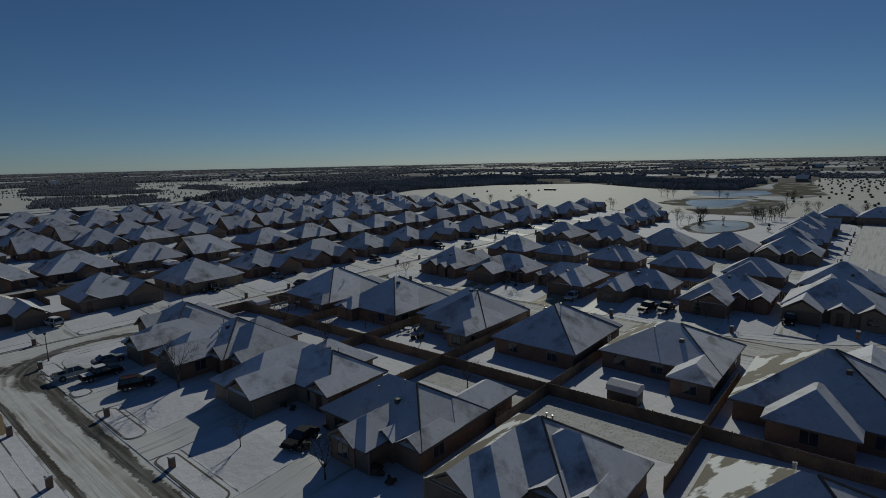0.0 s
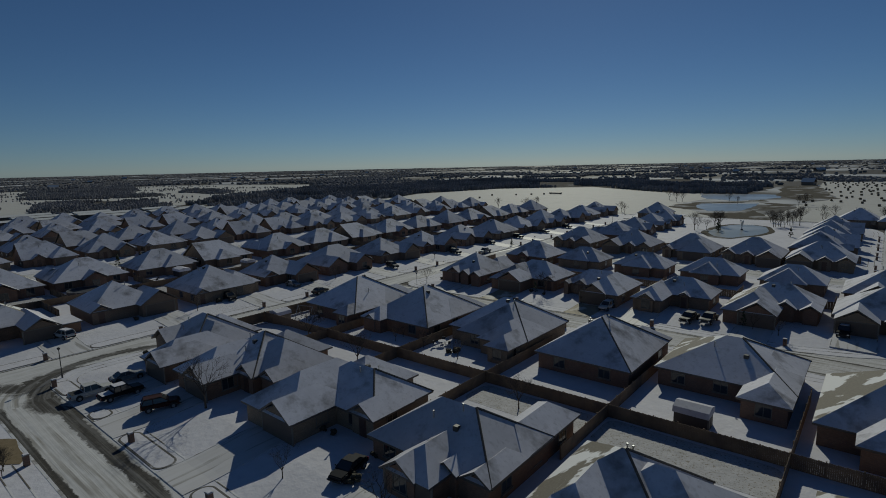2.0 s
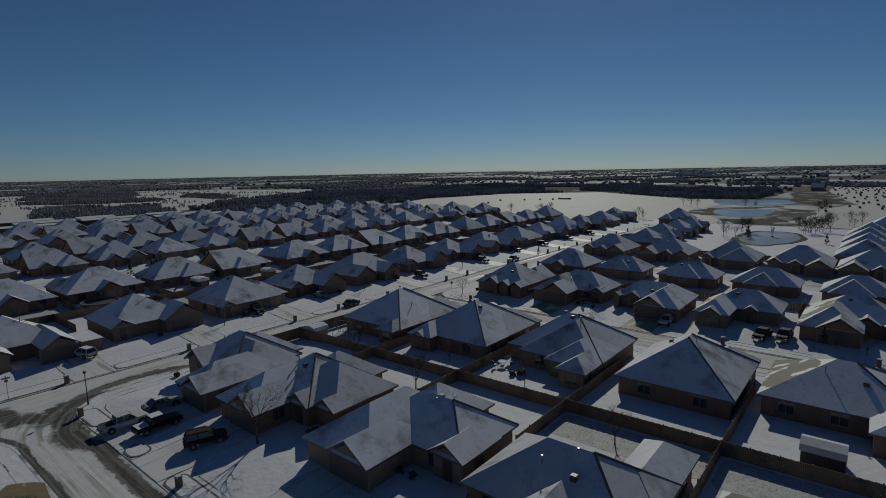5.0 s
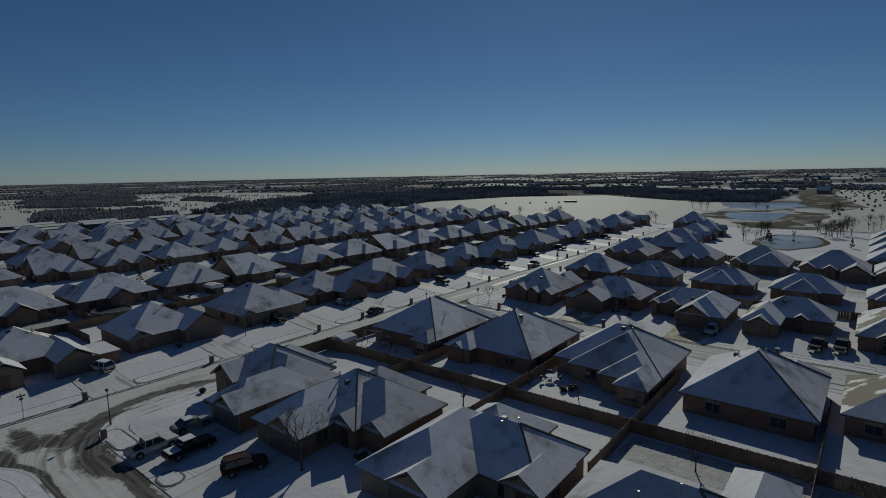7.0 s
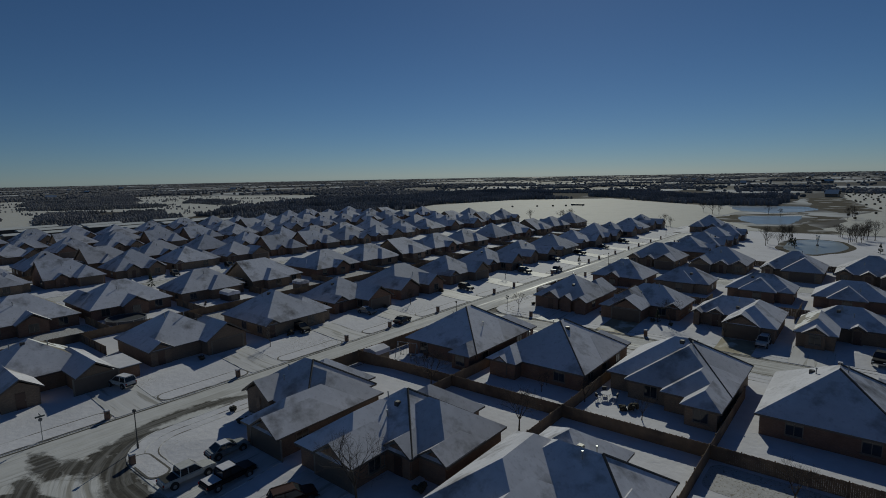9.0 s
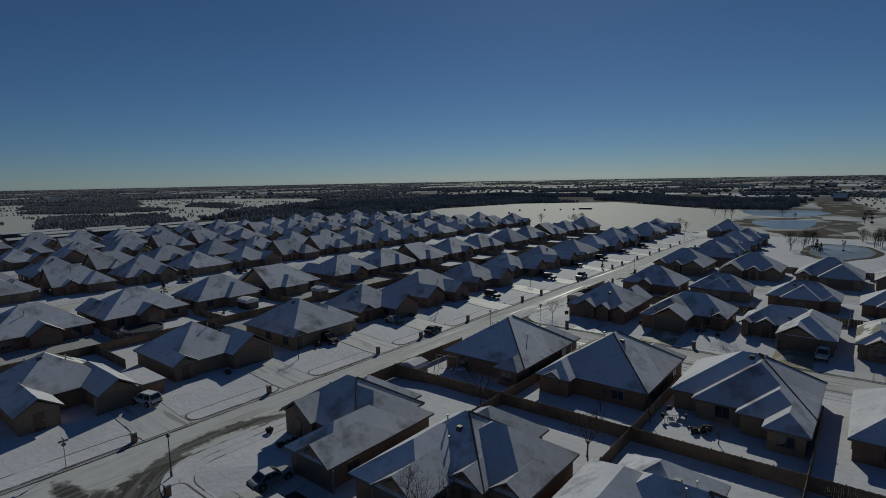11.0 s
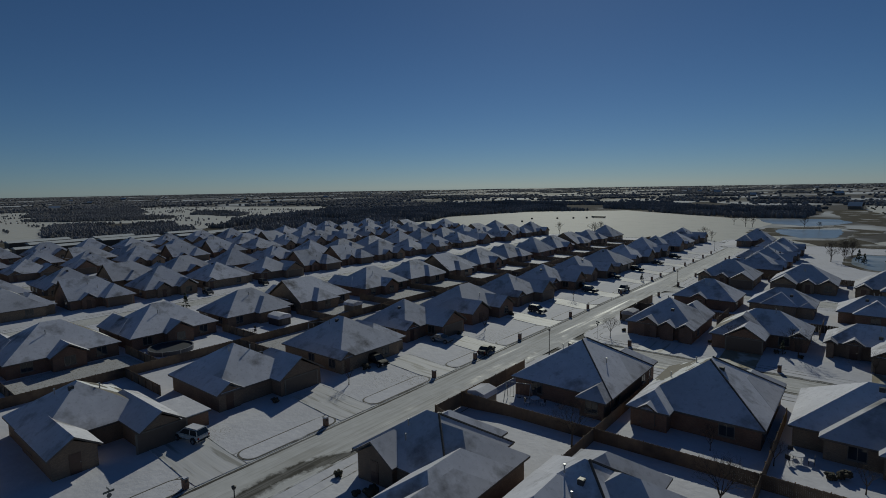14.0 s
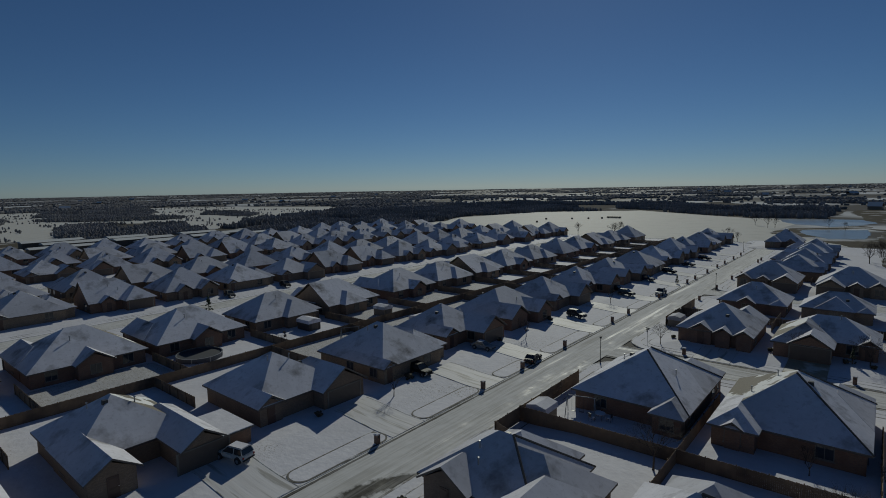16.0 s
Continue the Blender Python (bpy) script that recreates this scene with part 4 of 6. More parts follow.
def fence(p, q, detailed=True, label="brown wooden privacy fence between snowy yards"):
    (x0, y0), (x1, y1) = p, q
    length = math.hypot(x1 - x0, y1 - y0)
    n = max(1, round(length / 2.4))
    f = thing("fence", (x0, y0, 0), label, "fence", "yard fences")
    f.rotation_euler = (0, 0, math.atan2(y1 - y0, x1 - x0))
    s = length / n / 2.4
    if detailed:
        for k in range(n):
            part("panel", shared(("fence_panel",), fence_panel, FENCE), None, f, "", m=Matrix.Translation((k * 2.4 * s, 0, 0)) @ Matrix.Diagonal((s, 1, 1, 1)))["kind"] = "stuff"
        for k in range(n + 1):
            part("post", shared(("fence_post",), fence_post, FENCE), None, f, "", pose(k * 2.4 * s, 0, 0))
    else:
        b = bmesh.new()
        for k in range(int(length / 0.4)):
            box(b, 0.4 * k + 0.01, 0.4 * k + 0.39, -0.015, 0.015, 0.02, 1.8 + 0.02 * (k % 3))
        tagged(part("boarding", b, FENCE, f), kind="stuff")
    return f


LOTS = (-88.0, -71.35, -56.5, -42.05, -27.0, -11.3, 5.8)
def back_line(x):
    return 48.6 + 0.018 * (x + 88)


for a, b_ in zip(LOTS, LOTS[1:]):
    fence((a, back_line(a)), (b_, back_line(b_)))
for x in LOTS[1:]:
    fence((x, 39.5), (x, back_line(x) - 0.05))
    fence((x, back_line(x) + 0.05), (x, 66.0))
fence((-88.0, 43.6), (-88.0, 48.5), label="brown wooden fence along the street corner")
fence((-88.0, 48.65), (-88.0, 63.5), label="brown wooden fence along the street")
fence((-87.9, 43.6), (-83.0, 41.7))
W1Y = [9.3, 27.2, 45.0, 61.5, 78.0, 95.2, 112.8, 130.8, 149.0, 167.0, 185.0, 203.0, 221.0, 239.0]
fence((-132.0, -8), (-132.0, 60), label="weathered wooden fence behind snowy back yards")
fence((-132.0, 60.05), (-132.0, 255), False)
for i, y in enumerate(W1Y):
    fence((-120.5, y), (-131.9, y), i < 4)
for i, y in enumerate([14.7, 31.8, 48.5, 65.0, 82.5, 100, 116, 132, 148, 165, 182, 199, 216, 234]):
    fence((-132.1, y), (-144.0, y), i < 4)
fence((-206.4, -10), (-206.4, 255), False)
for k in range(15):
    fence((-201.0, 3.5 + 15.9 * k), (-206.3, 3.5 + 15.9 * k), False)
    fence((-206.5, 4.5 + 15.9 * k), (-212, 4.5 + 15.9 * k), False)
fence((-266.0, -8), (-266.0, 255), False)
fence((-320.0, -8), (-320.0, 255), False)
NX = (-87.5, -71.7, -56.3, -41.3, -26.9, -12.2, 3.0)
fence((NX[0], 109.6), (NX[-1], 109.6), False)
for x in NX:
    fence((x, 104.5), (x, 109.55), False)
    fence((x, 109.65), (x, 115.5), False)
fence((-88.0, 100), (-88.0, 109.5), False)
fence((-88.0, 109.65), (-88.0, 120), False)
fence((-87.5, 163.5), (-10, 163.5), False)
for x in (-71, -54.5, -39, -24.5):
    fence((x, 159), (x, 163.4), False)


# ---------------------------------------------------------------- driveways
def driveway(x0, x1, y0, y1, label="snow-covered concrete driveway with bare edges", mat=None):
    d = thing("driveway", ((x0 + x1) / 2, (y0 + y1) / 2, 0), label, "driveway", "driveways")
    hx, hy = (x1 - x0) / 2, (y1 - y0) / 2
    cx, cy = (x0 + x1) / 2, (y0 + y1) / 2

    def strip(u0, u1, top):
        """A band along the drive that follows the rise of the lawn."""
        b = bmesh.new()
        rows = []
        for k in range(13):
            q = -1 + k / 6
            along = q * (hy if hy > hx else hx)
            g = ground_at(cx, cy + along) if hy > hx else ground_at(cx + along, cy)
            ring_ = []
            for u, z in ((u0, g - 0.12), (u1, g - 0.12), (u1, g + top), (u0, g + top)):
                ring_.append(b.verts.new((u, along, z) if hy > hx else (along, u, z)))
            rows.append(ring_)
        for p, r in zip(rows, rows[1:]):
            for k in range(4):
                b.faces.new((p[k], p[(k + 1) % 4], r[(k + 1) % 4], r[k]))
        b.faces.new(rows[0]), b.faces.new(rows[-1])
        bmesh.ops.recalc_face_normals(b, faces=b.faces)
        return b

    w = hx if hy > hx else hy
    part("slab", strip(-w, w, 0.035), mat or DRIVE_ALONG[hy > hx], d)
    part("edge", strip(-w - 0.08, -w, 0.055), KERB, d, "dark bare edge strip")
    part("edge", strip(w, w + 0.08, 0.055), KERB, d, "dark bare edge strip")
    return d


TAN_SLAB = surface("tan_concrete", (0.36, 0.31, 0.22), (0.28, 0.24, 0.17), 0.6, 0.8, (0.62, 0.60, 0.55), 0.3, 0.52, 0.62)
DRIVE_ALONG = [surface(nm, (0.64, 0.635, 0.66), (0.56, 0.55, 0.555), 1.0, 0.6, (0.36, 0.35, 0.335), 1.7, 0.56, 0.66, 0.4, 2.0, 0.05, stretch=st, spec=0.15)
               for nm, st in (("driveway_snow_x", (0.05, 1, 1)), ("driveway_snow_y", (1, 0.05, 1)))]
for x0, x1, y1 in ((-78.9, -72.9, 25.9), (-69.8, -64.2, 26.0), (-54.3, -49.2, 26.6), (-38.0, -32.7, 27.0), (-24.2, -19.1, 26.8), (-1.7, 3.6, 26.9)):
    driveway(x0, x1, 16.64, y1)
DRIVE_OFF = (-2.9, -3.4, 3.4, 3.3, 3.2, -3.8, 3.9, 3.8)
WEST_OFF = (3.7, 4.9, 3.0, 0.9)


def drive_off(k):
    return WEST_OFF[k - 16] if k >= 16 else DRIVE_OFF[k % 8]


for i, y in enumerate(ROWS_W1[:13]):
    yo = drive_off(W1_KINDS[i])
    driveway(-106.4, -96.64, y - 0.4 + yo - 2.5, y - 0.4 + yo + 2.5)
for i, x in enumerate([-79.5, -64.2, -48.7, -34.3, -20.0, -5.0]):
    xo = (3.0, -0.7, 1.9, -3.1, -0.9, -3.7)[i]
    driveway(x + xo - 2.5, x + xo + 2.5, 83.44 if i < 4 else (84.5, 88.5)[i - 4], 90.0 + (0, 0.5, 0, 1.0, 2.0, 4.5)[i], *((("tan concrete driveway swept clear of snow", TAN_SLAB),) if i in (1, 2) else ((),))[0])


# verges between the drives, outlined by a dark bare kerb
def verge(x0, x1, y0, y1):
    r = min(x1 - x0, y1 - y0) * 0.45
    lawn_ = bpy.data.objects["lawn_west" if x1 < -95 else "lawn_middle"]
    b = bmesh.new()
    slab(b, rrect(x0, x1, y0, y1, r), -0.05, 0.06)
    part("verge", b, SNOW, lawn_, "snow-covered verge beside a drive")
    b = bmesh.new()
    ring(b, rrect(x0 - 0.2, x1 + 0.2, y0 - 0.2, y1 + 0.2, r + 0.2), rrect(x0, x1, y0, y1, r), -0.05, 0.05)
    part("verge_kerb", b, VERGE_EDGE, lawn_, "dark bare kerb round a verge")


ends = sorted(y - 0.4 + drive_off(W1_KINDS[i]) for i, y in enumerate(ROWS_W1[:13]))
for a, c in zip(ends, ends[1:]):
    verge(-99.3, -96.9, a + 2.8, c - 2.8)
for a, c in ((-85.6, -80.2), (-72.5, -70.2), (-63.8, -54.7), (-48.8, -38.4), (-32.3, -24.6), (-18.7, -2.1)):
    verge(a, c, 16.95, 18.7)

# ---------------------------------------------------------------- mailboxes, lamps, signs
def pillar(b):
    box(b, -0.23, 0.23, -0.23, 0.23, -0.05, 0.98)


def pillar_cap(b):
    box(b, -0.28, 0.28, -0.28, 0.28, 0.98, 1.06, bevel=0.02)


def pillar_snow(b):
    box(b, -0.2, 0.24, -0.24, 0.2, 1.06, 1.1, bevel=0.018)


def box_door(b):
    box(b, -0.1, 0.1, -0.26, -0.22, 0.66, 0.86, bevel=0.01)


MAIL = []


def mailbox(x, y, turn=0):
    if MAIL:
        return copy_thing(MAIL[0], pose(x, y, 0, 0, 0, turn))
    m = thing("mailbox", (x, y, 0), "brick pillar mailbox with a snow cap at the kerb", "mailbox", "brick mailboxes")
    for nm, f, mt in (("pillar", pillar, BRICKS[2]), ("cap", pillar_cap, CONCRETE), ("snow_cap", pillar_snow, SNOW), ("mail_door", box_door, DARK_METAL)):
        part(nm, shared((nm,), f, mt), None, m)
    m.matrix_basis = pose(x, y, 0, 0, 0, turn)
    MAIL.append(m)
    return m


for y in (19.2, 35.0, 54.0, 63.9, 77.2, 97.0, 105.4, 124.5, 147.4, 155, 168, 180, 190, 203, 215):
    mailbox(-97.0, y, 90)
for x, y in ((-84.4, 17.0), (-61.9, 17.5), (-46.3, 17.5), (-29.0, 17.4), (-15.5, 17.4)):
    mailbox(x, y)
for x, y in ((-65.2, 9.9), (-51.5, 9.8)):
    mailbox(x, y, 180)
for x, y in ((-80.4, 84.3), (-59.4, 84.4), (-34.1, 84.2), (-16.2, 85.8), (-1.6, 91.9)):
    mailbox(x, y)
for x, y in ((-75.5, 75.6), (-60, 75.6), (-45, 75.6), (-30, 75.6), (-5.9, 75.5), (-0.9, 75.4)):
    mailbox(x, y, 180)
for y in (150, 157, 172, 178, 190, 196, 209, 215):
    mailbox(-7.4, y, 90)
for y in (158, 172, 186, 200):
    mailbox(2.2, y, 270)
for y in (110, 127, 143, 160, 198.5, 204.5):
    mailbox(-88.9, y, 270)
for y in (25, 48.5, 66, 84, 100, 117):
    mailbox(-170.8, y, 270)


def lamp_parts(b):
    tube(b, ((0, 0, -0.1), (0, 0, 0.5), (0, 0, 0.52), (0, 0, 3.75)), (0.11, 0.10, 0.06, 0.045), 8)


def lamp_head(b):
    tube(b, ((0, 0, 3.72), (0, 0, 3.86), (0, 0, 4.02), (0, 0, 4.1)), (0.06, 0.17, 0.19, 0.05), 8)


for i, (x, y) in enumerate(((-87.3, 18.6), (-89.0, 72.8), (-89.0, 142.5), (-98.0, 225))):
    l_ = thing("street_lamp", (x, y, 0), "slim dark street lamp post at the kerb", "street lamp", "street lamps")
    part("post", shared(("post",), lamp_parts, DARK_METAL), None, l_)
    part("lamp_head", shared(("lamp_head",), lamp_head, DARK_METAL), None, l_)


def sign_post(b):
    tube(b, ((0, 0, -0.1), (0, 0, 2.5)), (0.035, 0.035), 6)


def sign_plate(b):
    tube(b, ((0, -0.06, 2.3), (0, -0.04, 2.3)), (0.2, 0.2), 8)


def street_plate(b):
    box(b, -0.42, 0.42, -0.01, 0.01, 2.52, 2.70)
    box(b, -0.01, 0.01, -0.42, 0.42, 2.72, 2.90)


for x, y, turn in ((-97.0, 13.2, 90), (-86.6, 86.0, 250)):
    s_ = thing("street_sign", (x, y, 0), "metal sign post at the street corner", "street sign", "street signs")
    part("post", shared(("sign_post",), sign_post, GALV), None, s_)
    part("plate", shared(("sign_plate",), sign_plate, plain("sign_grey", (0.16, 0.16, 0.165))), None, s_)
    part("name_plate", shared(("street_plate",), street_plate, plain("name_plate_grey", (0.12, 0.14, 0.135))), None, s_)
    s_.rotation_euler = (0, 0, radians(turn))


# ---------------------------------------------------------------- vehicles, nose towards local +y
def prism(b, profile, hw, taper=0.0, mi=0, z_taper=99.0):
    """Side outline (y, z) swept across the width, narrower above z_taper."""
    rows = []
    for s in (-1, 1):
        rows.append([b.verts.new((s * (hw - (taper if z > z_taper else 0)), y, z)) for y, z in profile])
    n = len(profile)
    b.faces.new(rows[0]).material_index = mi
    b.faces.new(rows[1][::-1]).material_index = mi
    for i in range(n):
        j = (i + 1) % n
        b.faces.new((rows[0][j], rows[0][i], rows[1][i], rows[1][j])).material_index = mi
    bmesh.ops.recalc_face_normals(b, faces=b.faces)


def tyre(b):
    tube(b, ((-0.12, 0, 0), (-0.10, 0, 0), (0.10, 0, 0), (0.12, 0, 0)), (0.31, 0.36, 0.36, 0.31), 16)


def rim(b):
    tube(b, ((-0.13, 0, 0), (0.13, 0, 0)), (0.21, 0.21), 10)


BODY = {
    "pickup": ([(-2.8, 0.45), (-2.85, 0.95), (-2.75, 1.08), (-1.15, 1.08), (1.0, 1.12), (2.55, 1.05), (2.8, 0.85), (2.8, 0.45)],
               [(-1.12, 1.07), (-1.02, 1.74), (0.5, 1.8), (1.25, 1.12)], 5.65, 0.98),
    "suv": ([(-2.3, 0.42), (-2.35, 0.95), (-2.28, 1.08), (0.85, 1.08), (2.1, 1.0), (2.35, 0.8), (2.35, 0.42)],
            [(-2.25, 1.07), (-1.95, 1.68), (0.2, 1.74), (1.05, 1.08)], 4.7, 0.94),
    "sedan": ([(-2.3, 0.35), (-2.35, 0.85), (-2.2, 0.98), (0.95, 0.95), (2.15, 0.82), (2.35, 0.62), (2.35, 0.35)],
              [(-1.75, 0.97), (-1.05, 1.42), (0.1, 1.45), (1.0, 0.95)], 4.7, 0.90),
}


def vehicle(kind, x, y, turn, paint, label, snowy=True):
    low, top, length, hw = BODY[kind]
    car = thing({"pickup": "pickup_truck", "suv": "suv", "sedan": "car"}[kind], (x, y, 0.035), label, {"pickup": "pickup truck", "suv": "suv", "sedan": "car"}[kind])
    car.rotation_euler = (0, 0, radians(turn))
    car.scale = (0.86, 0.83, 0.85)
    b = bmesh.new()
    prism(b, low, hw)
    for v_ in b.verts:
        if abs(v_.co.y) > 0.42 * length:
            v_.co.x *= 0.88
    bmesh.ops.bevel(b, geom=list(b.edges), offset=0.085, segments=2, affect="EDGES")
    part("body", b, paint, car)
    b = bmesh.new()
    prism(b, top, hw - 0.06, 0.16, z_taper=1.3)
    bmesh.ops.bevel(b, geom=list(b.edges), offset=0.05, segments=2, affect="EDGES")
    part("cabin", b, GLASS, car, "dark car windows")
    b = bmesh.new()
    zt = max(z for _, z in top)
    ys = sorted(y for y, z in top if z > zt - 0.2)
    box(b, -hw + 0.2, hw - 0.2, ys[0] - 0.04, ys[-1] + 0.04, zt - 0.05, zt + 0.03, bevel=0.035)
    part("car_roof", b, paint, car)
    mid = (ys[0] + ys[-1]) / 2
    for (py, pz), (qy, qz) in list(zip(top, top[1:])) + [((mid, 1.05), (mid, zt))]:
        for sx in (-1, 1):
            if abs(qz - pz) > 0.2:
                b = bmesh.new()
                lo_, hi_ = ((py, pz), (qy, qz)) if pz < qz else ((qy, qz), (py, pz))
                tube(b, ((sx * (hw - 0.05), lo_[0], lo_[1]), (sx * (hw - 0.21), hi_[0], hi_[1])), (0.05, 0.05), 5)
                part("pillar", b, paint, car)
    if kind == "pickup":
        b = bmesh.new()
        box(b, -hw + 0.12, hw - 0.12, -2.65, -1.25, 1.085, 1.095)
        part("bed_liner", b, SNOW if snowy else RUBBER, car, "snow in the truck bed" if snowy else "dark truck bed")
    if kind == "suv":
        for sx in (-1, 1):
            b = bmesh.new()
            tube(b, ((sx * (hw - 0.3), ys[0] + 0.05, zt + 0.08), (sx * (hw - 0.3), ys[-1] - 0.05, zt + 0.08)), (0.03, 0.03), 5)
            for yy in (ys[0] + 0.2, ys[-1] - 0.2):
                box(b, sx * (hw - 0.3) - 0.03, sx * (hw - 0.3) + 0.03, yy - 0.04, yy + 0.04, zt, zt + 0.09)
            part("roof_rail", b, RUBBER, car, "dark roof rail")
    for sx in (-1, 1):
        for wy in (-length * 0.31, length * 0.31):
            b = bmesh.new()
            tube(b, ((sx * (hw - 0.2), wy, 0.42), (sx * (hw + 0.012), wy, 0.42)), (0.44, 0.44), 14)
            part("wheel_arch", b, RUBBER, car, "dark wheel arch")
    if snowy:
        b = bmesh.new()
        box(b, -hw + 0.26, hw - 0.26, ys[0], ys[-1], zt + 0.03, zt + 0.09, bevel=0.025)
        part("snow_cover", b, SNOW, car, "snow on the roof")
    for sx in (-1, 1):
        for wy in (-length * 0.31, length * 0.31):
            w = part("wheel", shared(("tyre",), tyre, RUBBER), None, car, "", pose(sx * (hw - 0.11), wy, 0.36))
            part("rim", shared(("rim",), rim, GALV), None, w)
        b = bmesh.new()
        box(b, sx * (hw - 0.25) - 0.16, sx * (hw - 0.25) + 0.16, low[-2][0] - 0.12, low[-2][0] + 0.02, low[-2][1] - 0.16, low[-2][1] - 0.02, bevel=0.02)
        part("headlight", b, HEADLIGHT, car)
        b = bmesh.new()
        box(b, sx * (hw - 0.17) - 0.1, sx * (hw - 0.17) + 0.1, low[1][0] - 0.03, low[1][0] + 0.1, low[1][1] - 0.25, low[1][1] - 0.02, bevel=0.02)
        part("tail_light", b, TAIL, car)
        b = bmesh.new()
        box(b, sx * (hw + 0.1) - 0.09, sx * (hw + 0.1) + 0.09, top[-1][0] - 0.3, top[-1][0] - 0.2, 1.02, 1.16, bevel=0.03)
        part("mirror", b, paint, car)
    b = bmesh.new()
    box(b, -hw + 0.08, hw - 0.08, low[-1][0] - 0.04, low[-1][0] + 0.08, 0.42, 0.6, bevel=0.03)
    part("bumper", b, GALV if kind == "pickup" else RUBBER, car)
    b = bmesh.new()
    box(b, -hw + 0.08, hw - 0.08, low[0][0] - 0.1, low[0][0] + 0.04, 0.42, 0.6, bevel=0.03)
    part("bumper", b, GALV if kind == "pickup" else RUBBER, car)
    return car


def car_paint(name, col, rough=0.5, metal=0.0):
    """Winter-dull car paint under a film of road salt."""
    return surface(name, col, tuple(c * 0.8 for c in col), 3.0, rough, metal=metal, spec=0.2)


P_WHITE, P_BLACK, P_SILVER = car_paint("white_car_paint", (0.56, 0.56, 0.55), 0.5), car_paint("black_car_paint", (0.012, 0.012, 0.014), 0.5), car_paint("silver_car_paint", (0.33, 0.34, 0.35), 0.5, 0.2)
P_RED, P_GREY, P_BLUE, P_BROWN = car_paint("red_car_paint", (0.05, 0.016, 0.011), 0.5), car_paint("grey_car_paint", (0.07, 0.072, 0.075), 0.5), car_paint("blue_car_paint", (0.015, 0.03, 0.07), 0.5), car_paint("brown_car_paint", (0.10, 0.045, 0.025), 0.5)
vehicle("pickup", -77.6, 19.0, -2, P_WHITE, "white crew-cab pickup truck parked on a snowy drive", False)
vehicle("pickup", -74.2, 21.0, 0, P_BLACK, "black pickup truck with snow on its bonnet on a drive")
vehicle("sedan", -78.6, 23.3, -4, P_SILVER, "silver car with snow on its roof beside the corner house")
vehicle("suv", -66.9, 22.4, -20, P_RED, "dark red estate car parked on a drive in shade", False)
vehicle("sedan", -40.2, 26.6, 192, P_BLACK, "black saloon parked on a drive in shade", False)
vehicle("suv", -105.2, 23.7, 104, P_WHITE, "white utility vehicle with dark windows on a drive")
vehicle("suv", -106.6, 52.3, 265, P_BLACK, "black car with bright headlight reflections on a drive", False)
vehicle("sedan", -106.2, 67.0, 275, P_SILVER, "silver car parked on a snowy drive")
vehicle("sedan", -97.4, 67.6, 8, P_GREY, "grey car parked half on the kerb", False)
vehicle("suv", -103.6, 95.3, 262, P_GREY, "dark grey car parked on a drive", False)
vehicle("pickup", -107.0, 124.0, 265, P_BLACK, "dark pickup truck parked on a drive", False)
vehicle("suv", -103.5, 121.4, 265, P_GREY, "grey car parked beside a pickup truck", False)
vehicle("pickup", -97.8, 128.4, 183, P_SILVER, "silver pickup truck parked at the kerb")
vehicle("suv", -106.0, 142.8, 265, P_BLUE, "dark blue car on a snowy drive", False)
vehicle("suv", -105.0, 158.8, 265, P_BLACK, "black car on a far drive", False)
vehicle("sedan", -104.5, 176.4, 265, P_GREY, "grey car on a far drive", False)
vehicle("suv", -104.0, 194.0, 265, P_BLACK, "dark car on a far drive", False)
vehicle("suv", -43.6, 89.0, 178, P_WHITE, "white minivan parked before a house")
vehicle("pickup", -29.9, 89.6, 172, P_BLACK, "black pickup truck parked on a snowy drive", False)
vehicle("pickup", -27.2, 90.6, 176, P_GREY, "grey pickup truck parked beside a black one", False)
vehicle("suv", -10.0, 94.4, 178, P_BLACK, "dark car with snow on its roof on a drive")
vehicle("suv", -183.0, 65.7, 265, P_GREY, "dark grey car parked before a far house", False)
vehicle("suv", -183.2, 82.0, 265, P_BLACK, "dark car parked before a far house", False)


# ---------------------------------------------------------------- trees and shrubs
def bare_branches(b, rng, base, d, length, radius, depth, tips):
    p = Vector(base)
    pts, rad = [p.copy()], [radius]
    d = d.normalized()
    for k in range(3):
        d = (d + Vector((rng.uniform(-0.16, 0.16), rng.uniform(-0.16, 0.16), 0.06))).normalized()
        p = p + d * length / 3
        pts.append(p.copy())
        rad.append(radius * (1 - 0.2 * (k + 1)))
    tube(b, pts, rad, 5 if depth > 2 else 3, cap=False)
    if depth == 0:
        return
    for _ in range(rng.randint(3, 4)):
        a = rng.uniform(0, 2 * math.pi)
        side = d.orthogonal().normalized()
        side = Matrix.Rotation(a, 3, d) @ side
        nd = (d * rng.uniform(0.6, 1.0) + side * rng.uniform(0.4, 0.75))
        start = pts[rng.choice((2, 3, 3))]
        bare_branches(b, rng, start, nd, length * rng.uniform(0.58, 0.78), radius * 0.52, depth - 1, tips)


def make_tree(seed, height):
    rng = random.Random(seed)
    t = thing("tree", (0, 0, 0), "bare deciduous tree standing in snow", "tree", "bare trees")
    b = bmesh.new()
    th = height * 0.28
    tube(b, ((0, 0, -0.1), (0, 0, 0.25), (0.03, 0.02, th * 0.6), (0.02, 0.05, th)), (height * 0.028, height * 0.02, height * 0.017, height * 0.015), 8)
    part("trunk", b, BARK, t)
    b = bmesh.new()
    for k in range(5):
        a = 2 * math.pi * k / 5 + rng.uniform(-0.4, 0.4)
        bare_branches(b, rng, (0.02, 0.05, th - 0.1), Vector((math.cos(a) * 0.55, math.sin(a) * 0.55, 1.0)), height * 0.32, height * 0.0125, 3 if height < 5 else 4, None)
    part("crown", b, TWIG, t, "bare twigs")
    return t


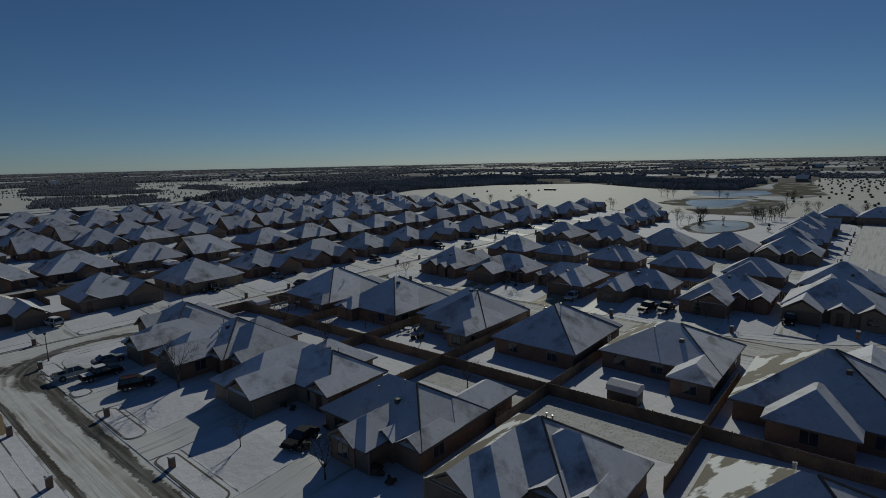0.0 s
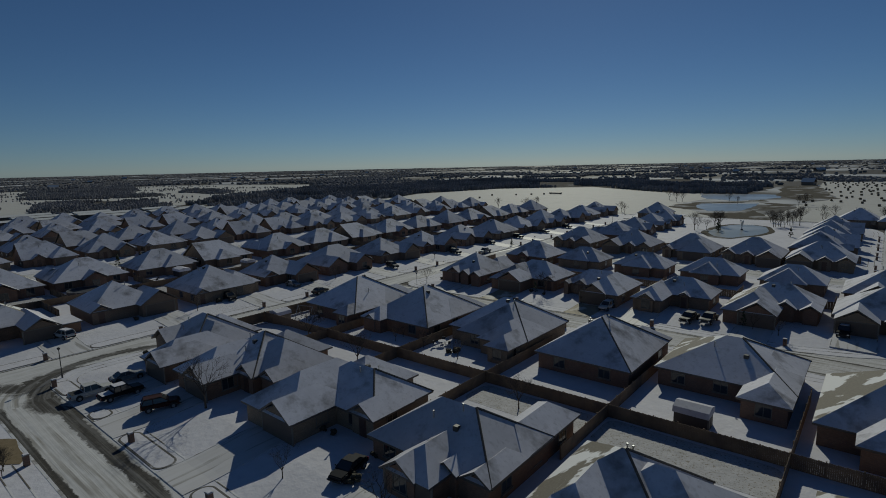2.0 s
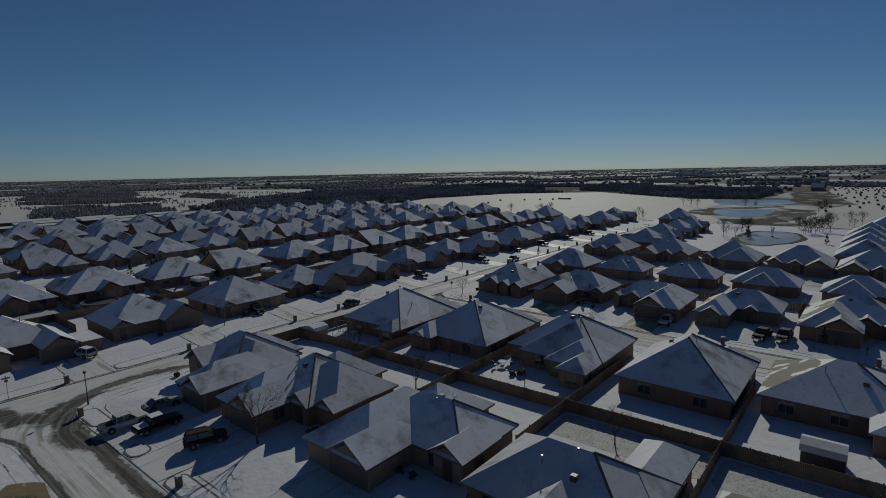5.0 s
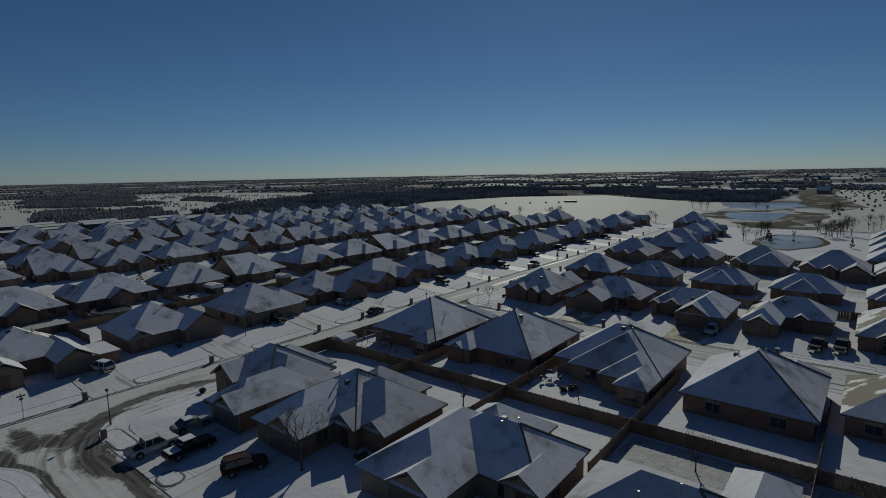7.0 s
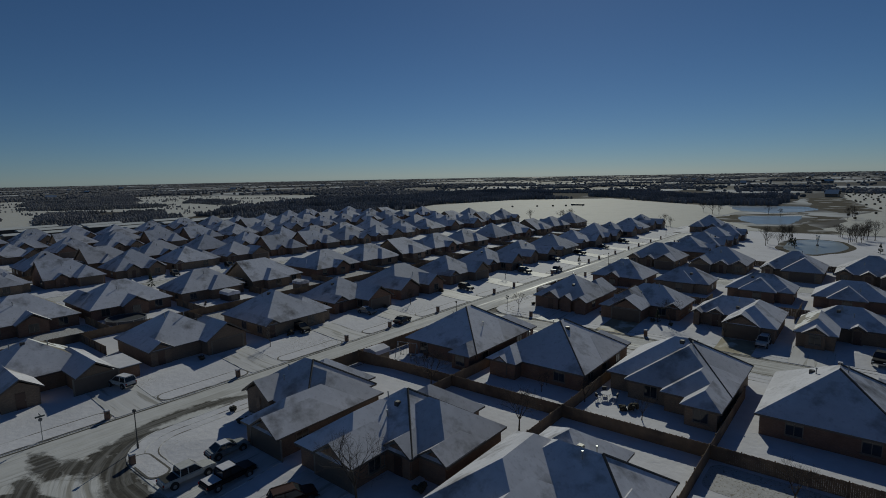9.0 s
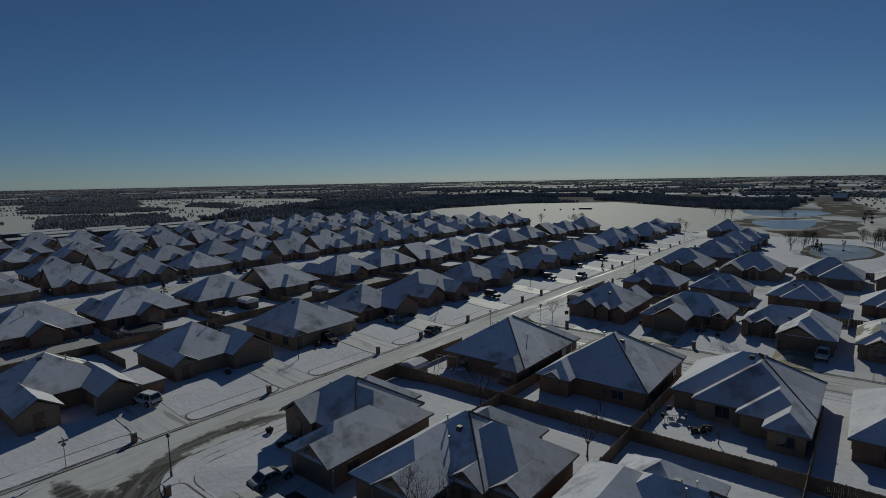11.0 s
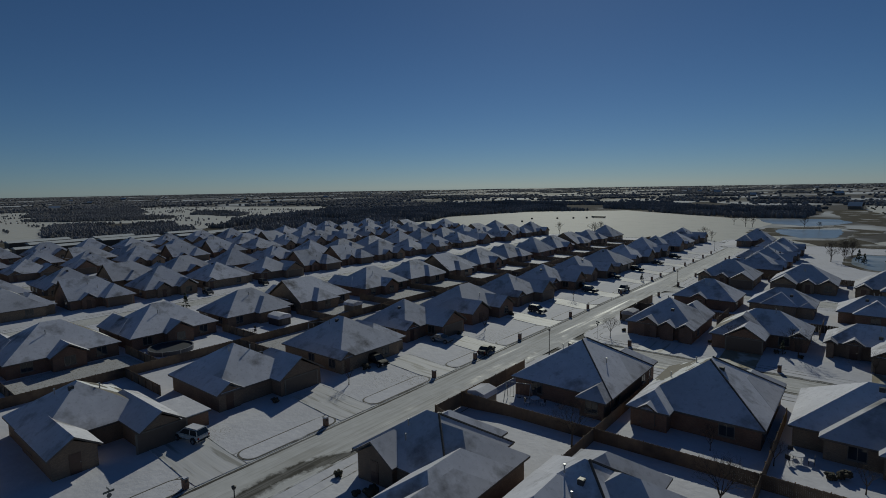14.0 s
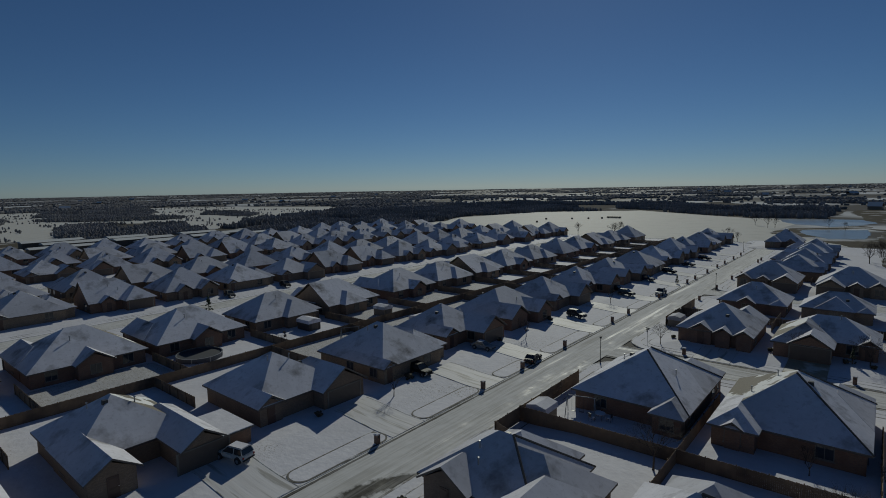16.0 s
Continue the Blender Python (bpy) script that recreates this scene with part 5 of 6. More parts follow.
TREES = [make_tree(s, h) for s, h in ((1, 4.6), (2, 6.0), (3, 7.5))]
# the ten shrunken trees near (-66, 7.5) stand in for one brown bush
SPOTS = [(-85.0, 87.6, 1, 0.55), (-44.4, 22.9, 0, 0.6), (-62.5, 25.3, 1, 0.95), (-33.7, 24.4, 0, 0.9), (-66.4, 7.7, 1, 0.34), (-65.7, 8.3, 2, 0.26), (-67.0, 7.2, 2, 0.3), (-65.2, 7.4, 1, 0.3), (-66.0, 7.0, 1, 0.36), (-64.6, 8.0, 2, 0.26), (-67.4, 8.0, 1, 0.3), (-66.6, 8.5, 1, 0.28), (-65.5, 6.6, 2, 0.28), (-64.4, 7.0, 1, 0.34), (-72.6, 46.4, 1, 0.8), (-66.5, 91.5, 0, 0.9), (-49, 90, 0, 0.7),
         (-35.2, 45.8, 1, 0.6), (-58.6, 43.8, 1, 0.75), (-104, 44.5, 0, 0.7), (-104.5, 77.5, 0, 0.7), (-103.5, 112, 0, 0.7), (-56.2, 54.2, 0, 0.6), (-49.5, 53.5, 0, 0.6), (-61.5, 53.8, 0, 0.5),
         (-58.0, 92.6, 1, 0.7), (-17.5, 89.5, 0, 0.6), (-21, 90.5, 0, 0.55), (-62.0, 56.0, 0, 0.4)]
rng = random.Random(11)
for cx_, cy_, n_ in ((-57.5, 229, 5), (-37, 236, 6), (-34, 246, 5), (-35, 262, 4), (-60, 212, 3), (-40, 250, 3)):
    for k in range(n_):
        SPOTS.append((cx_ + rng.uniform(-3, 3), cy_ + rng.uniform(-4, 4), rng.choice((1, 2)), rng.uniform(0.6, 0.9)))
for k in range(8):
    SPOTS.append((rng.uniform(-40, -5), rng.uniform(266, 292), 2, rng.uniform(0.5, 0.8)))
for k in range(6):
    SPOTS.append((rng.uniform(-190, -100), rng.uniform(258, 285), 2, rng.uniform(0.6, 1.0)))
for k in range(8):
    SPOTS.append((rng.uniform(-120, -40), rng.uniform(345, 375), 2, rng.uniform(0.6, 0.9)))
for i, (x, y, k, s) in enumerate(SPOTS):
    m = pose(x, y, -0.12 if y > 262 else 0, 0, 0, (i * 77) % 360) @ Matrix.Diagonal((s, s, s, 1))
    c = copy_thing(TREES[k], m)
    c.scale = (s, s, s)
for t in TREES:
    for o in list(t.children_recursive) + [t]:
        bpy.data.objects.remove(o)


def clump(b, rng, c, r, squash=0.8):
    n = 6
    rows = []
    for z, q in ((-0.8, 0.55), (0.0, 1.0), (0.75, 0.6)):
        rows.append([b.verts.new((c[0] + r * q * rng.uniform(0.75, 1.2) * math.cos(2 * math.pi * k / n), c[1] + r * q * rng.uniform(0.75, 1.2) * math.sin(2 * math.pi * k / n), c[2] + r * squash * (z + rng.uniform(-0.15, 0.15)))) for k in range(n)])
    for p, q in zip(rows, rows[1:]):
        for k in range(n):
            b.faces.new((p[k], p[(k + 1) % n], q[(k + 1) % n], q[k]))
    b.faces.new(rows[0][::-1])
    b.faces.new(rows[-1])


def evergreen(x, y, h):
    rng = random.Random(int(x * 7 + y))
    t = thing("evergreen_tree", (x, y, 0), "small dark evergreen tree", "tree", "evergreens")
    b = bmesh.new()
    tube(b, ((0, 0, -0.1), (0, 0, h * 0.8)), (0.09, 0.03), 6)
    part("trunk", b, BARK, t)
    b = bmesh.new()
    for k in range(70):
        z = rng.uniform(0.1, 1.0)
        a = rng.uniform(0, 2 * math.pi)
        rr = (1 - z) * h * 0.3 * rng.uniform(0.5, 1.0)
        clump(b, rng, (rr * math.cos(a), rr * math.sin(a), z * h), rng.uniform(0.10, 0.22) * h / 3, 0.6)
    part("crown", b, EVERGREEN, t)


for x, y, h in ((-172.0, 54.8, 3.4), (-53.5, 214, 4), (-52.0, 208, 3.5), (-30.0, 206, 3.2), (-98.9 + 0.0, 145, 2.4), (-60, 92.3, 2.2), (-22.5, 91.4, 2.4)):
    evergreen(x, y, h)


def shrub(x, y, r, seed):
    rng = random.Random(seed)
    t = thing("shrub", (x, y, 0), "dark leafless shrub against a house wall", "shrub", "shrubs")
    b = bmesh.new()
    for k in range(16):
        a, q = rng.uniform(0, 2 * math.pi), rng.uniform(0, r * 0.7)
        clump(b, rng, (q * math.cos(a), q * math.sin(a), rng.uniform(0.2, 0.9) * r), r * rng.uniform(0.25, 0.45))
    part("foliage", b, SHRUB, t)
    b = bmesh.new()
    tube(b, ((0, 0, -0.05), (0, 0, r * 0.5)), (0.05, 0.03), 5)
    part("stem", b, BARK, t)


rng = random.Random(8)
for i, (x, y) in enumerate([(-83.6, 27.5), (-82.4, 28.2), (-87.6, 29.0), (-59.5, 29.6), (-46.6, 30.2), (-48.0, 30.0), (-34.8 + 4.0, 27.4), (-29.0, 27.3), (-38.9, 26.0), (-42.0 + 1.6, 30.0), (-13.0, 29.2), (-17, 28.4),
                            (-52.0, 54.6), (-51.0, 55.2), (-70.0, 92.2), (-60.8, 92.0), (-57.5, 91.6), (-44.0, 92), (-23.5, 93), (-21.5, 92.8), (-82.5, 91.8), (-84.2, 92.0), (-106.6, 34.8), (-106.5, 50.0), (-106.7, 72.5), (-106.7, 90)]):
    shrub(x, y, rng.uniform(0.5, 0.85), i)

# ---------------------------------------------------------------- yard things
def shed(x, y, turn, w, d, h, label, wall_mat):
    s = thing("shed", (x, y, 0), label, "shed", "garden sheds")
    s.rotation_euler = (0, 0, radians(turn))
    b = bmesh.new()
    box(b, -w / 2, w / 2, -d / 2, d / 2, -0.05, h)
    part("wall", b, wall_mat, s)
    b = bmesh.new()
    prof = [(-d / 2 - 0.15, h - 0.02), (-d / 2 - 0.02, h + 0.55), (0, h + 0.85), (d / 2 + 0.02, h + 0.55), (d / 2 + 0.15, h - 0.02)]
    rows = [[b.verts.new((sx * (w / 2 + 0.12), yy, zz)) for yy, zz in prof] for sx in (-1, 1)]
    for i in range(4):
        b.faces.new((rows[0][i], rows[1][i], rows[1][i + 1], rows[0][i + 1]))
    b.faces.new(rows[0]), b.faces.new(rows[1][::-1]), b.faces.new((rows[0][0], rows[0][4], rows[1][4], rows[1][0]))
    bmesh.ops.recalc_face_normals(b, faces=b.faces)
    part("roof", b, ROOF_SNOW, s, "barn-shaped snowy roof")
    b = bmesh.new()
    box(b, w / 2 + 0.002, w / 2 + 0.05, -0.75, 0.75, 0.05, 1.9)
    dd = part("door", b, FASCIA, s, "double shed door")
    b = bmesh.new()
    box(b, w / 2 + 0.05, w / 2 + 0.09, -0.02, 0.02, 0.05, 1.9)
    part("trim", b, TRIM, dd)
    return s


def annex(x0, x1, y0, y1, h):
    """A low lean-to with an almost flat roof beside a house."""
    a = thing("annex", ((x0 + x1) / 2, (y0 + y1) / 2, YARD), "low brick lean-to with a nearly flat snowy roof", "annex")
    w, d = (x1 - x0) / 2, (y1 - y0) / 2
    b = bmesh.new()
    box(b, -w + 0.3, w - 0.3, -d, d - 0.3, -0.1, h)
    part("wall", b, BRICKS[0], a)
    b = bmesh.new()
    box(b, -w, w, -d, d, h, h + 0.14, bevel=0.02)
    part("fascia", b, FASCIA, a)
    b = bmesh.new()
    box(b, -w + 0.04, w - 0.04, -d + 0.04, d - 0.04, h + 0.14, h + 0.22, bevel=0.03)
    part("snow_cover", b, SNOW, a, "snow on the flat roof")


annex(-113.6, -106.9, 23.5, 27.0, 1.62)
SHED_DARK = plain("shed_siding", (0.06, 0.05, 0.045), 0.7)
SHED_TAN = plain("tan_siding", (0.24, 0.19, 0.14), 0.7)
shed(-19.8, 53.3, 0, 3.1, 2.1, 1.75, "dark garden shed with snowy barn roof by the fence", SHED_DARK)
shed(-86.4, 50.6, 90, 2.6, 2.4, 1.35, "low tan garden shed with snow on its roof", SHED_TAN)
shed(-139.9, 58.0, 0, 3.6, 2.6, 1.8, "small garden shed with snow on its roof", SHED_DARK)
shed(-136.5, 74.0, 0, 3.0, 2.4, 1.8, "small garden shed in a back yard", SHED_TAN)
shed(-86.5, 101.5, 90, 3.0, 2.2, 1.3, "low shed with snowy roof at the street fence", SHED_TAN)
shed(-124.5, 72, 90, 3.0, 2.4, 1.8, "garden shed against a fence", SHED_DARK)


def round_pool(x, y, r, h, label):
    p = thing("pool", (x, y, 0), label, "pool")
    outer = [(r * math.cos(2 * math.pi * k / 32), r * math.sin(2 * math.pi * k / 32)) for k in range(32)]
    inner = [((r - 0.12) * a / r, (r - 0.12) * b_ / r) for a, b_ in outer]
    b = bmesh.new()
    ring(b, outer, inner, -0.05, h)
    part("pool_wall", b, plain("pool_wall", (0.07, 0.08, 0.10), 0.5), p)
    b = bmesh.new()
    ring(b, [(a * 1.01, b_ * 1.01) for a, b_ in outer], [(a * 0.995, b_ * 0.995) for a, b_ in inner], h, h + 0.05)
    part("rim", b, GALV, p, "pale metal rim")
    b = bmesh.new()
    slab(b, inner, h - 0.5, h - 0.18)
    part("cover", b, plain("pool_cover", (0.045, 0.05, 0.06), 0.6), p, "dark sagging cover")
    for k in range(8):
        b = bmesh.new()
        a = 2 * math.pi * k / 8
        box(b, r * math.cos(a) - 0.06, r * math.cos(a) + 0.06, r * math.sin(a) - 0.06, r * math.sin(a) + 0.06, -0.05, h)
        part("post", b, GALV, p)


round_pool(-139.6, 37.0, 3.4, 1.1, "round above-ground pool with a white rim in a back yard")
round_pool(-122.2, 36.6, 2.1, 1.0, "round covered pool with snow on its rim beside a fence")


def play_frame(x, y, turn, label):
    p = thing("playset", (x, y, 0), label, "playset")
    p.rotation_euler = (0, 0, radians(turn))
    for sx in (-1.6, 1.6):
        for sy in (-0.9, 0.9):
            b = bmesh.new()
            tube(b, ((sx, sy, -0.05), (sx * 0.95, 0, 2.3)), (0.05, 0.05), 6)
            part("leg", b, GALV, p)
    b = bmesh.new()
    tube(b, ((-1.6, 0, 2.3), (1.6, 0, 2.3)), (0.05, 0.05), 6)
    part("top_bar", b, GALV, p)
    for sx in (-0.8, 0.1, 0.9):
        b = bmesh.new()
        tube(b, ((sx - 0.2, 0, 2.3), (sx - 0.2, 0, 0.5)), (0.015, 0.015), 4)
        tube(b, ((sx + 0.2, 0, 2.3), (sx + 0.2, 0, 0.5)), (0.015, 0.015), 4)
        box(b, sx - 0.25, sx + 0.25, -0.1, 0.1, 0.46, 0.5)
        part("swing", b, DARK_METAL, p)


play_frame(-83.0, 53.4, 15, "metal swing frame in a back yard")
play_frame(-127.5, 57.5, 60, "metal swing frame beside a fence")


def patio_set(x, y, label):
    p = thing("patio_table", (x, y, 0), label, "patio table")
    b = bmesh.new()
    tube(b, ((0, 0, 0.70), (0, 0, 0.74)), (0.6, 0.6), 16)
    part("tabletop", b, SNOW, p)
    for k in range(4):
        b = bmesh.new()
        a = math.pi / 4 + k * math.pi / 2
        tube(b, ((0.5 * math.cos(a), 0.5 * math.sin(a), -0.02), (0.42 * math.cos(a), 0.42 * math.sin(a), 0.70)), (0.02, 0.02), 5)
        part("leg", b, DARK_METAL, p)
    for k in range(3):
        c = thing("patio_chair", (x + 1.1 * math.cos(k * 2.1), y + 1.1 * math.sin(k * 2.1), 0), "dark metal patio chair with snow on the seat", "chair", "patio chairs")
        c.rotation_euler = (0, 0, k * 2.1 - math.pi / 2)
        b = bmesh.new()
        box(b, -0.25, 0.25, -0.25, 0.25, 0.42, 0.5, bevel=0.02)
        part("seat", b, SNOW, c)
        b = bmesh.new()
        box(b, -0.25, 0.25, 0.22, 0.26, 0.5, 0.95)
        part("backrest", b, DARK_METAL, c)
        for sx in (-0.22, 0.22):
            for sy in (-0.22, 0.22):
                b = bmesh.new()
                tube(b, ((sx, sy, -0.02), (sx, sy, 0.44)), (0.02, 0.02), 5)
                part("leg", b, DARK_METAL, c)


patio_set(-54.6, 56.4, "round patio table under snow behind a house")
patio_set(-80.8, 53.6, "round patio table under snow beside a fence")
patio_set(-138.5, 51.0, "round patio table under snow in a back yard")

# ---------------------------------------------------------------- pond, lake, fields and countryside
def blob(cx, cy, rx, ry, seed, n=48, wob=0.12):
    rng = random.Random(seed)
    ph = [rng.uniform(0, 6.28) for _ in range(4)]
    pts = []
    for k in range(n):
        a = 2 * math.pi * k / n
        q = 1 + wob * (math.sin(2 * a + ph[0]) + 0.7 * math.sin(3 * a + ph[1]) + 0.5 * math.sin(5 * a + ph[2]) + 0.35 * math.sin(9 * a + ph[3]))
        pts.append((cx + rx * q * math.cos(a), cy + ry * q * math.sin(a)))
    return pts


def sheet(name, pts, z, mat, label, cat):
    b = bmesh.new()
    slab(b, pts, z - 0.25, z)
    return solo(name, b, mat, label, cat, kind="structure")


# darker speckled snow; in the western yards it also stands in for shade
for x0, x1, y0, y1 in ((-26.7, -11.5, 43.9, 49.4), (-41.7, -27.3, 44.2, 49.0), (-143.5, -132.4, 15.2, 31.4), (-143.5, -132.4, 65.4, 82.0), (-131.6, -121.5, 45.4, 61.0), (-131.6, -121.5, 61.8, 77.5), (-143.5, -132.4, 83.0, 99.6), (-131.6, -121.5, 78.5, 94.8), (-143.5, -132.4, 100.5, 115.6), (-131.6, -121.5, 95.6, 112.4), (-211.5, -201.0, 4.0, 250.0), (-272.0, -260.0, 0.0, 250.0)):
    sheet("yard", rrect(x0, x1, y0, y1, 1.2), YARD + 0.012, THIN_SNOW, "thin trampled snow with grass tips in a back yard", "yard")
sheet("brown_field", [(-323, -90), (-323, 262), (-345, 268), (-400, 240), (-425, 195), (-400, 90), (-440, 60), (-440, -90)], -0.10, GRASS, "brown winter field round the long barns", "field")
def rough(pts, step, wob, seed):
    """A polygon with its sides broken into uneven short pieces, as snow edges are."""
    out = []
    for (ax, ay), (bx, by) in zip(pts, pts[1:] + pts[:1]):
        d = math.hypot(bx - ax, by - ay)
        n = max(1, int(d / step))
        for k in range(n):
            t = k / n
            x, y = ax + (bx - ax) * t, ay + (by - ay) * t
            w = wob * (noise.noise((x / 14, y / 14, seed)) + 0.6 * noise.noise((x / 5, y / 5, seed + 3)))
            out.append((x - (by - ay) / d * w, y + (bx - ax) / d * w))
    return out


sheet("bare_lawn", rough([(-74.0, 8.2), (-72.0, 10.1), (-67.4, 10.25), (-66.0, 9.6), (-67.6, 8.0), (-72, 7.75)], 0.5, 0.7, 51), 0.035, surface("dry_lawn", (0.19, 0.15, 0.095), (0.25, 0.20, 0.13), 2.0, 0.9, (0.5, 0.5, 0.5), 0.5, 0.62, 0.7, 0.3, 12.0, 0.03, spec=0.05), "patch of tan dry lawn thawed clear of snow", "lawn")
sheet("pond_bank", blob(-47.3, 215, 10.2, 24, 4, wob=0.06), YARD + 0.03, GRASS, "brown grassy bank round a small pond", "bank")
sheet("pond", blob(-47.0, 215.5, 8.3, 21.5, 4, wob=0.05), YARD + 0.045, ICE, "small pond of grey-green ice and water", "pond")
sheet("bale_field", rough([(-60, 264), (140, 264), (140, 760), (-58, 700), (-56, 612), (-31, 418), (-45, 350), (-44, 300)], 14, 3, 4), -0.125, CLEAN_SNOW, "snow field dotted with round hay bales", "field")
sheet("lake", rough([(-118, 449), (-68, 450), (-61, 416), (-67, 396), (-80, 376), (-100, 390), (-106, 402)], 6, 3, 9), -0.08, LAKE, "frozen pale lake", "lake")
sheet("lower_lake", rough([(-92, 346), (-65, 360), (-61, 330), (-64, 304), (-78, 296), (-90, 326)], 5, 3, 8), -0.085, LAKE, "frozen lower arm of the lake under thin snow", "lake")
sheet("lake_shore", rough([(-104, 320), (-98, 358), (-78, 374), (-66, 392), (-63, 374), (-88, 350), (-80, 318), (-76, 308), (-91, 302)], 5, 4, 12), -0.10, GRASS, "dry brown grass along a lake shore", "bank")
sheet("scrub_strip", rough([(-78, 284), (-62, 300), (-58, 312), (-44, 270), (-46, 262), (-67, 262)], 5, 4, 33), -0.095, GRASS, "strip of brown grass between pond and lake", "scrub")
sheet("scrub_spit", rough([(-60, 310), (-57, 352), (-65, 370), (-47, 358), (-45, 340), (-54, 322)], 5, 3, 35), -0.097, GRASS, "spit of brown grass beside the lake", "scrub")
sheet("scrub_patch", rough([(-65, 432), (-81, 582), (-57, 612), (-30, 418), (-41, 390)], 8, 6, 21), -0.10, GRASS, "patch of brown scrub beyond the lake", "scrub")
sheet("field", rough([(-330, 266), (-62, 264), (-88, 300), (-104, 322), (-100, 388), (-119, 452), (-133, 444), (-191, 490), (-245, 536), (-321, 480), (-346, 372), (-324, 318)], 14, 3, 6), -0.12, CLEAN_SNOW, "broad open snow field", "field")
WOOD_EDGE = [(-425, 190), (-334, 183), (-332, 236), (-325, 319), (-349, 372), (-324, 481), (-246, 539), (-191, 494), (-133, 448), (-90, 456), (-84, 560), (-110, 640), (-235, 800), (-300, 690), (-490, 750), (-560, 640), (-500, 500), (-590, 440), (-520, 300), (-445, 222)]
sheet("woods_floor", rough(WOOD_EDGE, 12, 8, 2), -0.115, surface("leaf_litter", (0.075, 0.07, 0.065), (0.12, 0.11, 0.10), 0.3, 0.95, (0.36, 0.36, 0.37), 0.03, 0.60, 0.70, spec=0.02), "dark leaf litter under leafless woods", "ground")
WEST_EDGE = [(-428, 40), (-430, 186), (-448, 224), (-522, 302), (-592, 442), (-720, 520), (-1000, 420), (-1000, -100), (-520, -60)]
sheet("west_country", rough(WEST_EDGE, 20, 8, 3), -0.118, CLEAN_SNOW, "open white country with belts of leafless woods", "field")
# belts of leafless woods between the white fields
WEST_WOODS = [
    [(-392, 96), (-446, 96), (-540, 120), (-574, 143), (-560, 176), (-532, 216), (-470, 188), (-436, 186), (-398, 168)],
    [(-640, 158), (-600, 196), (-580, 212), (-606, 250), (-700, 252), (-800, 300), (-930, 345), (-1010, 372), (-1280, 300), (-1390, 268), (-950, 210), (-800, 168), (-720, 130)],
    [(-620, 266), (-556, 290), (-600, 330), (-700, 356), (-740, 338)],
    [(-448, 224), (-480, 240), (-520, 262), (-545, 284), (-522, 302)],
    [(-395, 40), (-442, 74), (-430, 20), (-420, -20)],
    [(-640, 60), (-800, 120), (-790, 150), (-650, 110)],
]
for w in WEST_WOODS[:1]:
    sheet("belt_floor", rough(w, 16, 6, 3), -0.112, bpy.data.materials["leaf_litter"], "dark scrubby ground under far leafless woods", "ground")

b = bmesh.new()
rng = random.Random(2)
for k in range(60):
    z = rng.uniform(0, 1)
    a = rng.uniform(0, 6.28)
    clump(b, rng, (0.5 * z * math.cos(a), 0.5 * z * math.sin(a), 0.3 + 3.2 * z), 0.12 + 0.12 * z)
f_ = thing("fountain", (-46.5, 218, 0.04), "white fountain spray in the pond", "fountain")
part("spray", b, WHITE_PAINT, f_)
b = bmesh.new()
tube(b, ((0, 0, -0.05), (0, 0, 0.4)), (0.5, 0.3), 10)
part("nozzle", b, DARK_METAL, f_)

BALES = None
rng = random.Random(31)
spots = []
while len(spots) < 140:
    x, y = rng.uniform(-75, 25), 335 + 350 * rng.random() ** 0.7
    if x > -28 - 0.16 * (y - 420) * (y > 420) - 16 * (y < 400) and all((x - a) ** 2 + (y - c) ** 2 > 60 for a, c in spots):
        spots.append((x, y))
spots += [(-262, 372), (-246, 384), (-236, 392), (-228, 399), (-252, 340)]
for x, y in spots:
    if BALES is None:
        BALES = thing("hay_bale", (x, y, 0), "dark round hay bale on the snowy field", "hay bale", "hay bales")
        b = bmesh.new()
        tube(b, ((-0.6, 0, 0.58), (-0.55, 0, 0.58), (0.55, 0, 0.58), (0.6, 0, 0.58)), (0.58, 0.66, 0.66, 0.58), 14)
        part("roll", b, BALE, BALES)
        b = bmesh.new()
        box(b, -0.55, 0.55, -0.25, 0.25, 1.21, 1.27, bevel=0.02)
        part("snow_cap", b, SNOW, BALES)
        BALES.matrix_basis = pose(x, y, -0.15, 0, 0, rng.uniform(0, 180))
    else:
        copy_thing(BALES, pose(x, y, -0.15, 0, 0, rng.uniform(0, 180)))

tr = thing("feed_bunk", (-222, 408, -0.15), "long low dark feed bunk on the snow field", "feed bunk")
b = bmesh.new()
box(b, -5.5, 5.5, -1.0, 1.0, 0.3, 1.5, bevel=0.1)
part("trough", b, DARK_METAL, tr)
for sx in (-4.5, 4.5):
    b = bmesh.new()
    box(b, sx - 0.15, sx + 0.15, -0.8, 0.8, -0.1, 0.3)
    part("leg", b, DARK_METAL, tr)


def long_barn(x, y0, y1, w, h):
    s = thing("long_barn", (x, (y0 + y1) / 2, -0.15), "long low barn with a white snowy metal roof", "barn", "long barns")
    L = (y1 - y0) / 2
    b = bmesh.new()
    box(b, -w / 2, w / 2, -L, L, 0, h)
    part("wall", b, FASCIA, s)
    b = bmesh.new()
    prof = [(-w / 2 - 0.4, h - 0.05), (0, h + w * 0.10), (w / 2 + 0.4, h - 0.05)]
    rows = [[b.verts.new((xx, sy * (L + 0.3), zz)) for xx, zz in prof] for sy in (-1, 1)]
    b.faces.new((rows[0][0], rows[1][0], rows[1][1], rows[0][1])), b.faces.new((rows[0][1], rows[1][1], rows[1][2], rows[0][2]))
    b.faces.new(rows[0]), b.faces.new(rows[1][::-1]), b.faces.new((rows[0][0], rows[0][2], rows[1][2], rows[1][0]))
    bmesh.ops.recalc_face_normals(b, faces=b.faces)
    part("roof", b, METAL_ROOF, s)


